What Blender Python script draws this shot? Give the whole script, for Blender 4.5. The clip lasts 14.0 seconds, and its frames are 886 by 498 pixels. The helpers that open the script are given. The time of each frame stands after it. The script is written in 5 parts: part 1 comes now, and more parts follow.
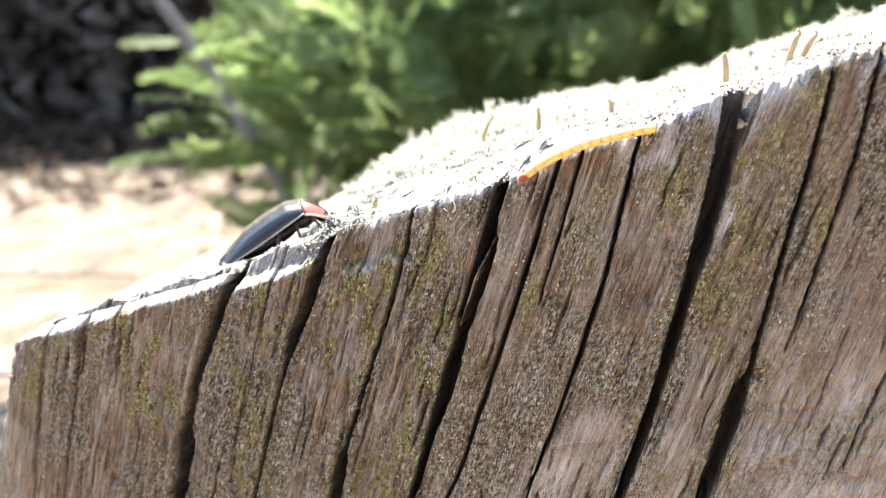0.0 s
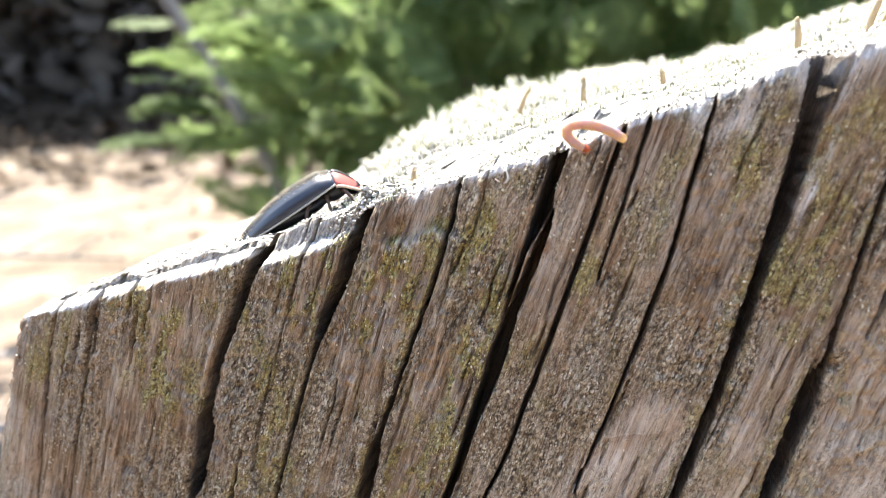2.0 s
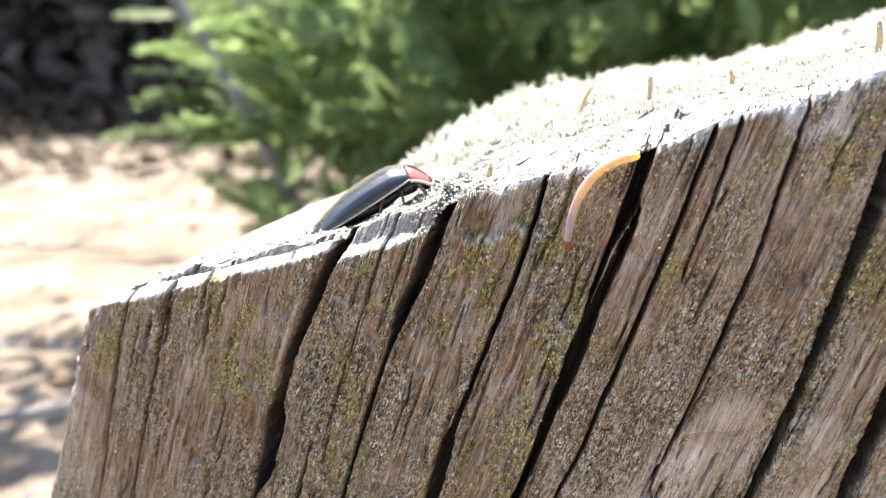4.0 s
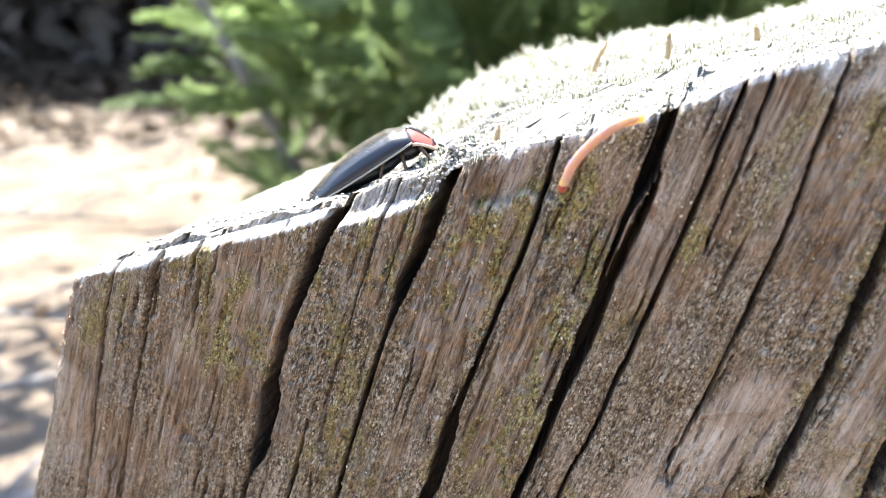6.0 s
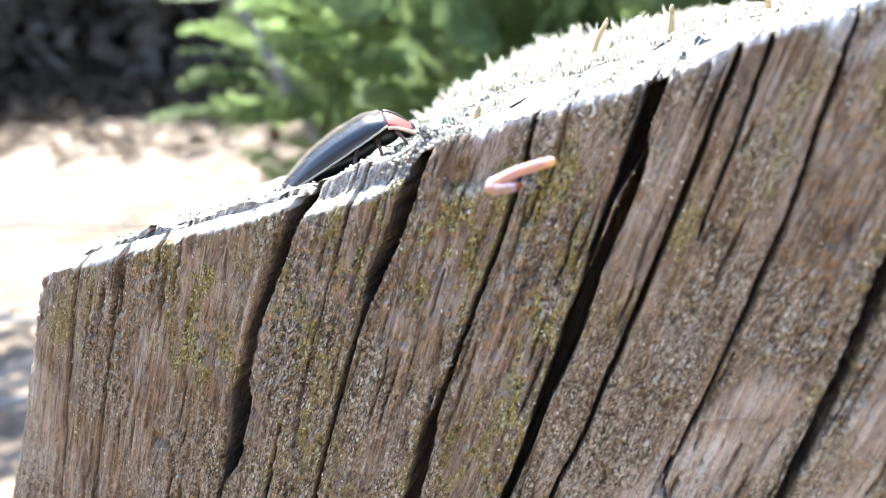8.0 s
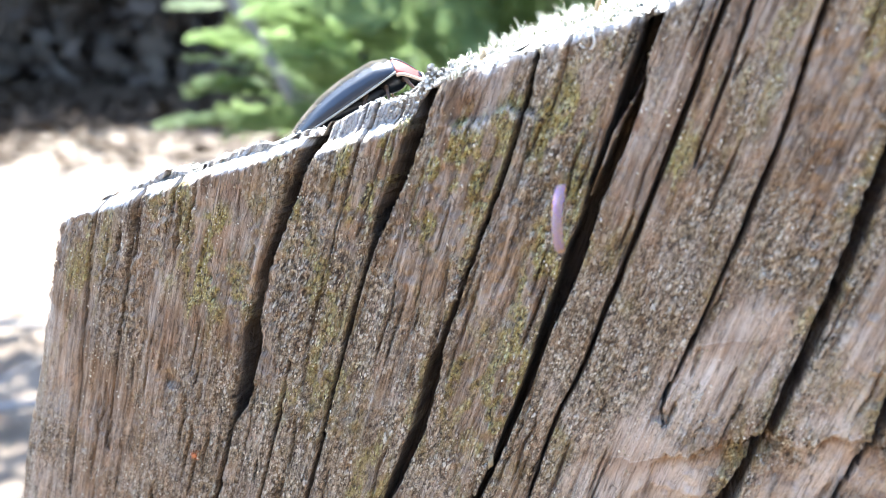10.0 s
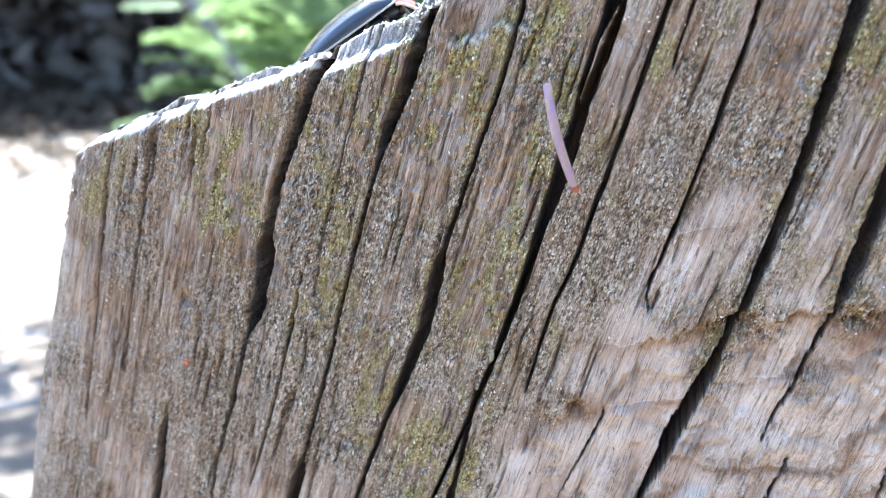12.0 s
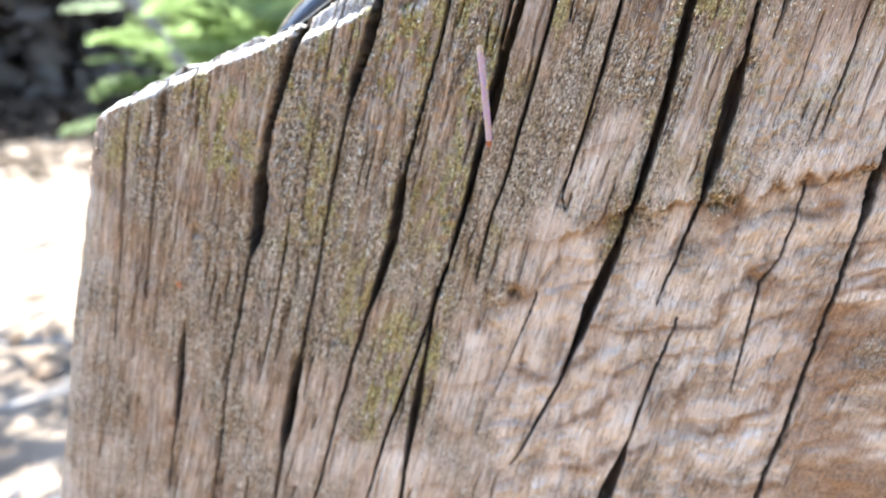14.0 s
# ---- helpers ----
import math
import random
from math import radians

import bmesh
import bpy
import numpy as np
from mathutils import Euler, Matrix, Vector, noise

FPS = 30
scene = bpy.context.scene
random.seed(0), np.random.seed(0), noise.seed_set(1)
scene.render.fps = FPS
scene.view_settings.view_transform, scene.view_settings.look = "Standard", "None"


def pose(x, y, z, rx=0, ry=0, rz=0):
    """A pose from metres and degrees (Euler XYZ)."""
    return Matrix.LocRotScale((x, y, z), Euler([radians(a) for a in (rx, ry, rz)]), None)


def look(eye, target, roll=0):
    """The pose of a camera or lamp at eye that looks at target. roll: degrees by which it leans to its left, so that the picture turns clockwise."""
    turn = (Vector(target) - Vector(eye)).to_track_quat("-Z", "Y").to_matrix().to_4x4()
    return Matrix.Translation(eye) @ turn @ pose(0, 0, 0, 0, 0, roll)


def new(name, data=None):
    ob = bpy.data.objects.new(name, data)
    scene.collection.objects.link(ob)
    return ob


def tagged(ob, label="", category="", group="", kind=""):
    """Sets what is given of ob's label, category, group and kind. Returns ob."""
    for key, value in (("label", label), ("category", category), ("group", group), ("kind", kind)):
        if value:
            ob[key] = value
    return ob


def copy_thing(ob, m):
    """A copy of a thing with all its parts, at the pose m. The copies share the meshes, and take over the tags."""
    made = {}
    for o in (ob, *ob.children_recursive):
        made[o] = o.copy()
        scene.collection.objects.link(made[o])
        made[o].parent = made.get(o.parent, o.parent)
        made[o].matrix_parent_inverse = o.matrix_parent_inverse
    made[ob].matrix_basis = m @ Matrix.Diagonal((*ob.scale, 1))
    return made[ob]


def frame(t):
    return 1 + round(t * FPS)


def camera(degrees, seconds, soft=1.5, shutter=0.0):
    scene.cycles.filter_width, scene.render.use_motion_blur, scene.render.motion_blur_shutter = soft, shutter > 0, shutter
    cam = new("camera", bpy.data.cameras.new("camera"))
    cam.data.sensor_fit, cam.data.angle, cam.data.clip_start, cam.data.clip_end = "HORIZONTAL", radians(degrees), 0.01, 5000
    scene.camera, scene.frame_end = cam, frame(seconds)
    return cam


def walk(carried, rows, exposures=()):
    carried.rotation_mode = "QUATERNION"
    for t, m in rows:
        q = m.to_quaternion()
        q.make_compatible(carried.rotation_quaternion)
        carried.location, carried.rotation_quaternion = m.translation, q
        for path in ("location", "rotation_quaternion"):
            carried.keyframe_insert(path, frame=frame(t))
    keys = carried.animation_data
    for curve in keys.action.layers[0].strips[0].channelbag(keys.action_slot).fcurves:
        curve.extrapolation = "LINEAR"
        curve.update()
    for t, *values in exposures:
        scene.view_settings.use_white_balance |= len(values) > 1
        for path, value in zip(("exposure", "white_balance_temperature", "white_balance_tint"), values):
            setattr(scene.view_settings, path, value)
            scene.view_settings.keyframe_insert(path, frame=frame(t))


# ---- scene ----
cam = camera(58.6, 14.0, soft=0.9)
cam.data.dof.use_dof = True
cam.data.dof.focus_distance = 0.070
cam.data.dof.aperture_fstop = 28.0
cam.data.dof.aperture_blades = 6
PATH = [
    (0, (-0.00106, 0.00347, 0.50667), (0.0371, 1.9491, 0.0449), -1.02),
    (0.5, (0.00076, 0.00472, 0.50626), (0.0437, 1.9495, 0.0417), -0.68),
    (1, (0.00087, 0.00802, 0.50705), (0.0527, 1.9489, 0.0271), -0.80),
    (1.5, (-0.00443, 0.00913, 0.50496), (0.0557, 1.9483, 0.0192), -0.44),
    (2, (-0.00586, 0.00863, 0.50424), (0.0559, 1.9468, 0.0147), 0.06),
    (2.5, (-0.00693, 0.00668, 0.50554), (0.0562, 1.9426, 0.0072), 0.07),
    (3, (-0.00838, 0.00460, 0.50550), (0.0566, 1.9400, 0.0056), 0.32),
    (3.5, (-0.00863, 0.00582, 0.50594), (0.0557, 1.9411, 0.0055), 0.55),
    (4, (-0.01331, 0.00833, 0.50426), (0.0571, 1.9436, 0.0046), 0.98),
    (4.2, (-0.01553, 0.00786, 0.50294), (0.0773, 1.9356, -0.0218), 1.27),
    (6.3, (-0.01189, 0.01568, 0.50290), (0.0435, 1.9313, -0.0693), 1.23),
    (6.5, (-0.01064, 0.01852, 0.49735), (0.0311, 1.9521, -0.0123), 1.39),
    (7, (-0.00776, 0.02632, 0.49850), (-0.0359, 1.9602, -0.0109), 0.34),
    (7.5, (-0.00711, 0.02165, 0.49834), (-0.0594, 1.9549, -0.0115), 0.01),
    (7.7, (-0.00760, 0.01864, 0.50004), (-0.0534, 1.9433, -0.0417), -0.17),
    (9.8, (-0.00627, 0.01494, 0.49760), (-0.0950, 1.9296, -0.0734), -0.98),
    (10, (-0.00769, 0.01363, 0.49484), (-0.0628, 1.9422, -0.0318), -0.06),
    (10.5, (-0.00678, 0.00911, 0.48989), (-0.0632, 1.9420, -0.0206), 0.30),
    (11, (-0.00473, 0.00505, 0.49072), (-0.0693, 1.9343, -0.0326), -0.37),
    (11.5, (-0.01277, 0.00619, 0.48352), (-0.0648, 1.9377, -0.0328), -0.03),
    (12, (-0.01099, 0.00585, 0.48849), (0.0239, 1.9354, -0.0364), -0.65),
    (12.5, (-0.00772, -0.00467, 0.49516), (0.0907, 1.9208, -0.0368), -1.17),
    (12.8, (-0.01010, -0.00940, 0.49820), (0.1269, 1.9130, -0.0360), -1.91),
    (13, (-0.01148, -0.01124, 0.49367), (0.1496, 1.9086, -0.0432), -2.40),
    (13.5, (-0.01731, -0.01467, 0.49334), (0.1708, 1.8992, -0.0560), -2.85),
    (14, (-0.01214, -0.01523, 0.48645), (0.1244, 1.9012, -0.0691), -3.22),
]
walk(cam, [(t, look(eye, target, roll)) for t, eye, target, roll in PATH],
     exposures=[(0.0, 2.42, 6450, 9), (4.2, 2.42, 6400, 9), (7.5, 2.55, 5950, 8), (10.0, 2.88, 5680, 7), (12.0, 3.0, 5250, 5), (12.7, 3.04, 5300, 5), (14.0, 3.02, 5900, 7)])

# ---- light ----
SUN_EL, SUN_AZ = radians(61), radians(-14)      # azimuth from +y, to the right
world = bpy.data.worlds.new("sky")
scene.world = world
world.use_nodes = True
sky = world.node_tree.nodes.new("ShaderNodeTexSky")
sky.sky_type, sky.sun_disc, sky.sun_elevation, sky.sun_rotation = "NISHITA", False, SUN_EL, SUN_AZ
back = world.node_tree.nodes["Background"]
back.inputs["Strength"].default_value = 0.15
world.node_tree.links.new(sky.outputs[0], back.inputs["Color"])
sun_data = bpy.data.lights.new("sun", "SUN")
sun_data.energy, sun_data.angle, sun_data.color = 5.0, radians(0.5), (1.0, 0.95, 0.87)
sun = new("sun", sun_data)
sun_way = Vector((math.sin(SUN_AZ) * math.cos(SUN_EL), math.cos(SUN_AZ) * math.cos(SUN_EL), math.sin(SUN_EL)))
sun.matrix_world = look(sun_way * 40, (0, 0, 0))


# ---- materials ----
class Nodes:
    """A small wrapper to wire a node material."""

    def __init__(self, name):
        self.mat = bpy.data.materials.new(name)
        self.mat.use_nodes = True
        self.tree = self.mat.node_tree
        self.bsdf = self.tree.nodes["Principled BSDF"]

    def node(self, kind, **values):
        n = self.tree.nodes.new(kind)
        for key, value in values.items():
            self.put(n.inputs[key.replace("_", " ")], value)
        return n

    def put(self, socket, value):
        if isinstance(value, bpy.types.NodeSocket):
            self.tree.links.new(value, socket)
        else:
            socket.default_value = value

    def set(self, **values):
        for key, value in values.items():
            self.put(self.bsdf.inputs[key.replace("_", " ")], value)
        return self

    def coord(self):
        return self.tree.nodes.new("ShaderNodeTexCoord").outputs["Object"]

    def attr(self, name, out="Fac"):
        n = self.tree.nodes.new("ShaderNodeAttribute")
        n.attribute_name = name
        return n.outputs[out]

    def scaled(self, vector, scale):
        return self.node("ShaderNodeMapping", Vector=vector, Scale=scale).outputs[0]

    def noise(self, vector, scale, detail=4.0, rough=0.6):
        return self.node("ShaderNodeTexNoise", Vector=vector, Scale=scale, Detail=detail, Roughness=rough).outputs["Fac"]

    def cells(self, vector, scale, out="Distance"):
        return self.node("ShaderNodeTexVoronoi", Vector=vector, Scale=scale).outputs[out]

    def ramp(self, fac, *stops):
        n = self.node("ShaderNodeValToRGB", Fac=fac)
        ramp = n.color_ramp
        while len(ramp.elements) < len(stops):
            ramp.elements.new(0.5)
        for e, (at_, colour) in zip(ramp.elements, stops):
            e.position = at_
            e.color = (*colour, 1) if isinstance(colour, tuple) else (colour, colour, colour, 1)
        return n.outputs["Color"]

    def mix(self, fac, a, b, kind="MIX"):
        n = self.tree.nodes.new("ShaderNodeMix")
        n.data_type, n.blend_type = "RGBA", kind
        self.put(n.inputs[0], fac)
        for s, v in ((n.inputs[6], a), (n.inputs[7], b)):
            self.put(s, (*v, 1) if isinstance(v, tuple) else v)
        return n.outputs[2]

    def math(self, kind, a, b=0.0):
        n = self.tree.nodes.new("ShaderNodeMath")
        n.operation = kind
        self.put(n.inputs[0], a)
        self.put(n.inputs[1], b)
        return n.outputs[0]

    def bump(self, height, strength, distance, normal=None):
        n = self.node("ShaderNodeBump", Height=height, Strength=strength, Distance=distance)
        if normal is not None:
            self.put(n.inputs["Normal"], normal)
        self.put(self.bsdf.inputs["Normal"], n.outputs[0])
        return n.outputs[0]

    def through_light(self, colour, share):
        """Adds light that shines through thin stuff."""
        t = self.node("ShaderNodeBsdfTranslucent", Color=colour)
        m = self.node("ShaderNodeMixShader", Fac=share)
        self.tree.links.new(self.bsdf.outputs[0], m.inputs[1])
        self.tree.links.new(t.outputs[0], m.inputs[2])
        self.tree.links.new(m.outputs[0], self.tree.nodes["Material Output"].inputs["Surface"])
        return self


def weathered_wood():
    n = Nodes("weathered_wood")
    g = n.attr("grain", "Vector")                       # millimetres across and along the fibres
    flat = n.attr("face", "Vector")                     # millimetres across and up
    fibre = n.noise(n.scaled(g, (2.0, 0.14, 1)), 1.0, 6, 0.7)
    streak = n.noise(n.scaled(g, (4.6, 0.16, 1)), 1.0, 5, 0.7)
    fine = n.noise(n.scaled(g, (6.5, 0.7, 1)), 1.0, 4, 0.7)
    blotch = n.noise(n.scaled(flat, (0.25, 0.18, 1)), 1.0, 5, 0.65)
    tint = n.noise(n.scaled(flat, (0.55, 0.4, 3)), 1.0, 4, 0.6)
    speck = n.noise(n.scaled(flat, (2.0, 1.7, 1)), 1.0, 5, 0.8)
    crisp = n.noise(n.scaled(g, (3.2, 1.5, 1)), 1.0, 4, 0.8)
    old = n.ramp(fibre, (0.32, (0.07, 0.039, 0.020)), (0.45, (0.20, 0.124, 0.066)), (0.56, (0.38, 0.26, 0.158)), (0.68, (0.62, 0.475, 0.335)))
    grey = n.ramp(fibre, (0.32, (0.11, 0.081, 0.058)), (0.5, (0.33, 0.26, 0.195)), (0.68, (0.64, 0.54, 0.43)))
    colour = n.mix(n.ramp(blotch, (0.42, 0.0), (0.60, 0.9)), old, grey)
    colour = n.mix(n.ramp(tint, (0.50, 0.0), (0.64, 0.42)), colour, n.ramp(fibre, (0.3, (0.30, 0.16, 0.085)), (0.7, (0.58, 0.375, 0.235))))
    bare = n.ramp(streak, (0.30, (0.39, 0.285, 0.20)), (0.48, (0.545, 0.42, 0.312)), (0.70, (0.66, 0.545, 0.43)))
    ringed = n.ramp(n.attr("band"), (0.0, (0.50, 0.375, 0.27)), (0.35, (0.62, 0.505, 0.395)), (0.6, (0.68, 0.585, 0.48)), (0.82, (0.47, 0.325, 0.215)), (0.97, (0.33, 0.195, 0.11)))
    bare = n.mix(n.ramp(n.noise(n.scaled(flat, (0.3, 0.3, 4)), 1.0, 4), (0.35, 0.25), (0.6, 0.7)), bare, ringed)
    bare = n.mix(n.ramp(fibre, (0.35, 0.55), (0.47, 0.0)), bare, (0.22, 0.15, 0.10))
    # inner layers laid open by flaking are browner
    bare = n.mix(n.math("MULTIPLY", n.attr("chip"), 0.4), bare, n.ramp(speck, (0.35, (0.25, 0.155, 0.09)), (0.65, (0.46, 0.33, 0.22))))
    tone = n.noise(n.scaled(flat, (0.17, 0.085, 2)), 1.0, 4, 0.65)
    colour = n.mix(n.ramp(tone, (0.40, 0.75), (0.54, 0.0)), colour, n.mix(0.55, colour, (0.13, 0.07, 0.03)))
    colour = n.mix(n.attr("bare"), colour, bare)
    rust = n.ramp(speck, (0.35, (0.12, 0.055, 0.022)), (0.65, (0.33, 0.18, 0.085)))
    colour = n.mix(n.attr("stain"), colour, rust)
    # the old crust: dark olive-brown under the pale grains
    olive = n.ramp(crisp, (0.36, (0.07, 0.05, 0.024)), (0.5, (0.20, 0.145, 0.072)), (0.64, (0.40, 0.31, 0.17)))
    colour = n.mix(n.math("MULTIPLY", n.attr("crust"), n.ramp(n.noise(n.scaled(flat, (0.42, 0.3, 5)), 1.0, 5, 0.7), (0.40, 0.05), (0.60, 0.8))), colour, olive)
    # darker between the fibres and between the grains of the crust, paler on the grains
    rind = n.math("ADD", n.math("MULTIPLY", n.attr("crust"), 0.92), 0.08)
    colour = n.mix(n.math("MULTIPLY", n.ramp(streak, (0.37, 0.75), (0.46, 0.0)), n.math("SUBTRACT", 1.0, n.math("MULTIPLY", n.attr("bare"), 0.75))), colour, n.mix(0.72, colour, (0.028, 0.018, 0.012)))
    colour = n.mix(n.math("MULTIPLY", n.ramp(crisp, (0.42, 0.92), (0.49, 0.0)), rind), colour, n.mix(0.75, colour, (0.03, 0.02, 0.013)))
    colour = n.mix(n.math("MULTIPLY", n.ramp(crisp, (0.53, 0.0), (0.62, 0.75)), rind), colour, n.mix(0.6, colour, (0.74, 0.62, 0.44)))
    # fissures between the flakes of the old surface, drawn as dark lines
    bent = n.node("ShaderNodeVectorMath")
    bent.operation = "ADD"
    n.put(bent.inputs[0], n.scaled(g, (1.5, 0.13, 1)))
    n.put(bent.inputs[1], n.node("ShaderNodeTexNoise", Vector=flat, Scale=0.9, Detail=4.0).outputs["Color"])
    flakes = n.node("ShaderNodeTexVoronoi", Vector=bent.outputs[0], Scale=1.0)
    flakes.feature = "DISTANCE_TO_EDGE"
    split = n.math("MULTIPLY", n.ramp(flakes.outputs["Distance"], (0.0, 1.0), (0.045, 0.0)), n.math("SUBTRACT", 1.0, n.math("MULTIPLY", n.attr("bare"), 0.95)))
    split = n.math("MULTIPLY", split, n.ramp(n.noise(n.scaled(flat, (0.35, 0.3, 7)), 1.0, 3), (0.42, 0.1), (0.56, 1.0)))
    colour = n.mix(n.math("MULTIPLY", split, 0.4), colour, (0.03, 0.02, 0.013))
    # hair-thin checks along the fibres
    hair = n.ramp(n.noise(n.scaled(g, (3.6, 0.17, 1)), 1.0, 3, 0.6), (0.478, 0.0), (0.490, 1.0), (0.502, 0.0))
    hair = n.math("MULTIPLY", hair, n.ramp(n.noise(n.scaled(g, (0.9, 0.22, 4)), 1.0, 3), (0.46, 0.0), (0.54, 0.85)))
    colour = n.mix(hair, colour, (0.035, 0.023, 0.015))
    nick = n.ramp(n.noise(n.scaled(g, (5.4, 0.42, 2)), 1.0, 3, 0.6), (0.40, 0.9), (0.435, 0.0))
    nick = n.math("MULTIPLY", nick, n.ramp(n.noise(n.scaled(g, (0.5, 0.3, 6)), 1.0, 3), (0.42, 0.05), (0.58, 0.8)))
    colour = n.mix(nick, colour, n.mix(0.8, colour, (0.035, 0.023, 0.015)))
    colour = n.mix(1.0, colour, (1.06, 1.04, 1.02), "MULTIPLY")
    # a film of lichen, broken up
    film_ = n.ramp(speck, (0.38, (0.12, 0.082, 0.02)), (0.50, (0.31, 0.232, 0.06)), (0.62, (0.52, 0.42, 0.165)))
    colour = n.mix(n.math("MULTIPLY", n.attr("lichen"), n.ramp(n.noise(n.scaled(flat, (1.3, 1.0, 2)), 1.0, 5, 0.75), (0.37, 0.0), (0.51, 0.9))), colour, film_)
    # pale grains of the crust in two sizes, in clusters
    cluster = n.ramp(n.noise(n.scaled(flat, (0.55, 0.42, 9)), 1.0, 5, 0.75), (0.37, 0.12), (0.57, 1.0))
    cluster = n.math("MAXIMUM", n.math("MULTIPLY", cluster, rind), n.attr("lichen"))
    height = 0.0
    for size, few, seed in (((2.2, 1.2, 0.6), 0.58, 5.0), ((3.3, 2.0, 0.6), 0.46, 3.0), ((5.2, 3.4, 0.6), 0.42, 8.0)):
        moved = n.node("ShaderNodeMapping", Vector=g, Scale=size, Location=(seed, seed, seed)).outputs[0]
        cell = n.node("ShaderNodeTexVoronoi", Vector=moved, Scale=1.0)
        pick = n.node("ShaderNodeSeparateColor", Color=cell.outputs["Color"])
        body = n.ramp(cell.outputs["Distance"], (0.30, 1.0), (0.50, 0.0))
        on = n.math("MULTIPLY", n.math("MULTIPLY", body, cluster), n.ramp(pick.outputs[0], (few, 0.0), (few + 0.08, 0.95)))
        pit = n.math("MULTIPLY", n.math("MULTIPLY", body, cluster), n.ramp(pick.outputs[0], (0.20, 0.8), (0.24, 0.0)))
        pale = n.ramp(pick.outputs[1], (0.1, (0.38, 0.29, 0.19)), (0.55, (0.64, 0.53, 0.38)), (0.95, (0.86, 0.75, 0.57)))
        green = n.ramp(pick.outputs[1], (0.1, (0.24, 0.19, 0.05)), (0.55, (0.47, 0.39, 0.12)), (0.95, (0.70, 0.62, 0.31)))
        colour = n.mix(pit, colour, (0.045, 0.03, 0.02))
        colour = n.mix(on, colour, n.mix(n.ramp(n.attr("lichen"), (0.2, 0.0), (0.6, 0.9)), pale, green))
        height = n.math("ADD", height, n.math("SUBTRACT", on, pit))
    # the shade inside the checks, painted as a dark tone by depth
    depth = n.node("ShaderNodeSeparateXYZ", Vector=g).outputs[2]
    deep_shade = n.math("MULTIPLY", n.ramp(n.math("MULTIPLY", depth, 0.1), (0.06, 0.0), (0.20, 0.8)), n.attr("check_shade"))
    colour = n.mix(deep_shade, colour, n.ramp(speck, (0.35, (0.035, 0.03, 0.028)), (0.65, (0.085, 0.072, 0.06))))
    # fibres bleached white at the rim; sun glare is painted in with it
    colour = n.mix(n.math("MULTIPLY", n.attr("bleach_glare"), n.ramp(streak, (0.38, 0.2), (0.52, 1.0))), colour, (0.80, 0.76, 0.70))
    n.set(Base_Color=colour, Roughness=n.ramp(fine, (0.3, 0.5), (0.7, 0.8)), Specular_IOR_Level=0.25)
    a = n.bump(streak, 0.6, 0.00025)
    b = n.bump(speck, 0.45, 0.00025, a)
    c = n.bump(crisp, 0.4, 0.0002, b)
    d = n.bump(height, 0.8, 0.0003, c)
    n.bump(n.math("SUBTRACT", 1.0, split), 0.7, 0.0004, d)
    return n.mat


def cut_wood():
    n = Nodes("sun_bleached_end_grain")
    c = n.coord()
    blotch = n.noise(n.scaled(c, (300, 300, 300)), 1.0, 5, 0.7)
    rough = n.noise(n.scaled(c, (900, 900, 900)), 1.0, 6, 0.75)
    pits = n.noise(n.scaled(c, (3200, 3200, 3200)), 1.0, 4, 0.7)
    colour = n.ramp(rough, (0.34, (0.24, 0.21, 0.165)), (0.5, (0.52, 0.48, 0.41)), (0.68, (0.74, 0.70, 0.63)))
    colour = n.mix(n.ramp(blotch, (0.34, 0.7), (0.44, 0.0)), colour, n.ramp(rough, (0.4, (0.05, 0.035, 0.02)), (0.6, (0.19, 0.15, 0.08))))
    colour = n.mix(n.ramp(pits, (0.36, 0.7), (0.46, 0.0)), colour, (0.10, 0.08, 0.06))
    n.set(Base_Color=colour, Roughness=0.85)
    n.bump(pits, 0.9, 0.0003, n.bump(rough, 1.0, 0.0008))
    return n.mat


def moss_matter(name, low, mid, high, share):
    n = Nodes(name)
    r = n.node("ShaderNodeNewGeometry").outputs["Random Per Island"]
    colour = n.ramp(r, (0.1, low), (0.5, mid), (0.9, high))
    n.set(Base_Color=colour, Roughness=0.75)
    return n.through_light(colour, share).mat


def crumb_matter():
    n = Nodes("grey_crumbs")
    r = n.node("ShaderNodeNewGeometry").outputs["Random Per Island"]
    n.set(Base_Color=n.ramp(r, (0.1, (0.10, 0.09, 0.07)), (0.5, (0.34, 0.31, 0.26)), (0.9, (0.66, 0.63, 0.56))), Roughness=0.85)
    n.bump(n.noise(n.coord(), 4000, 3), 0.6, 0.0001)
    return n.mat


def shell(name, colour, rough, coat=0.0, grain=0.25):
    n = Nodes(name)
    c = n.coord()
    f = n.noise(c, 2600, 4, 0.7)
    dark = tuple(0.6 * v for v in colour)
    n.set(Base_Color=n.mix(f, dark, colour), Roughness=n.ramp(f, (0.3, rough), (0.7, min(1.0, rough + 0.15))), Coat_Weight=coat, Coat_Roughness=0.25)
    n.bump(n.cells(c, 7000), grain, 0.00004)
    return n.mat


def skin(name, low, high, glow, share):
    n = Nodes(name)
    f = n.noise(n.coord(), 3000, 4, 0.6)
    colour = n.ramp(f, (0.35, low), (0.7, high))
    n.set(Base_Color=colour, Roughness=0.38, Specular_IOR_Level=0.5, Subsurface_Weight=1.0, Subsurface_Radius=(1.0, 0.7, 0.03), Subsurface_Scale=0.0009)
    n.bump(f, 0.4, 0.00005)
    return n.through_light((*glow, 1.0), share).mat


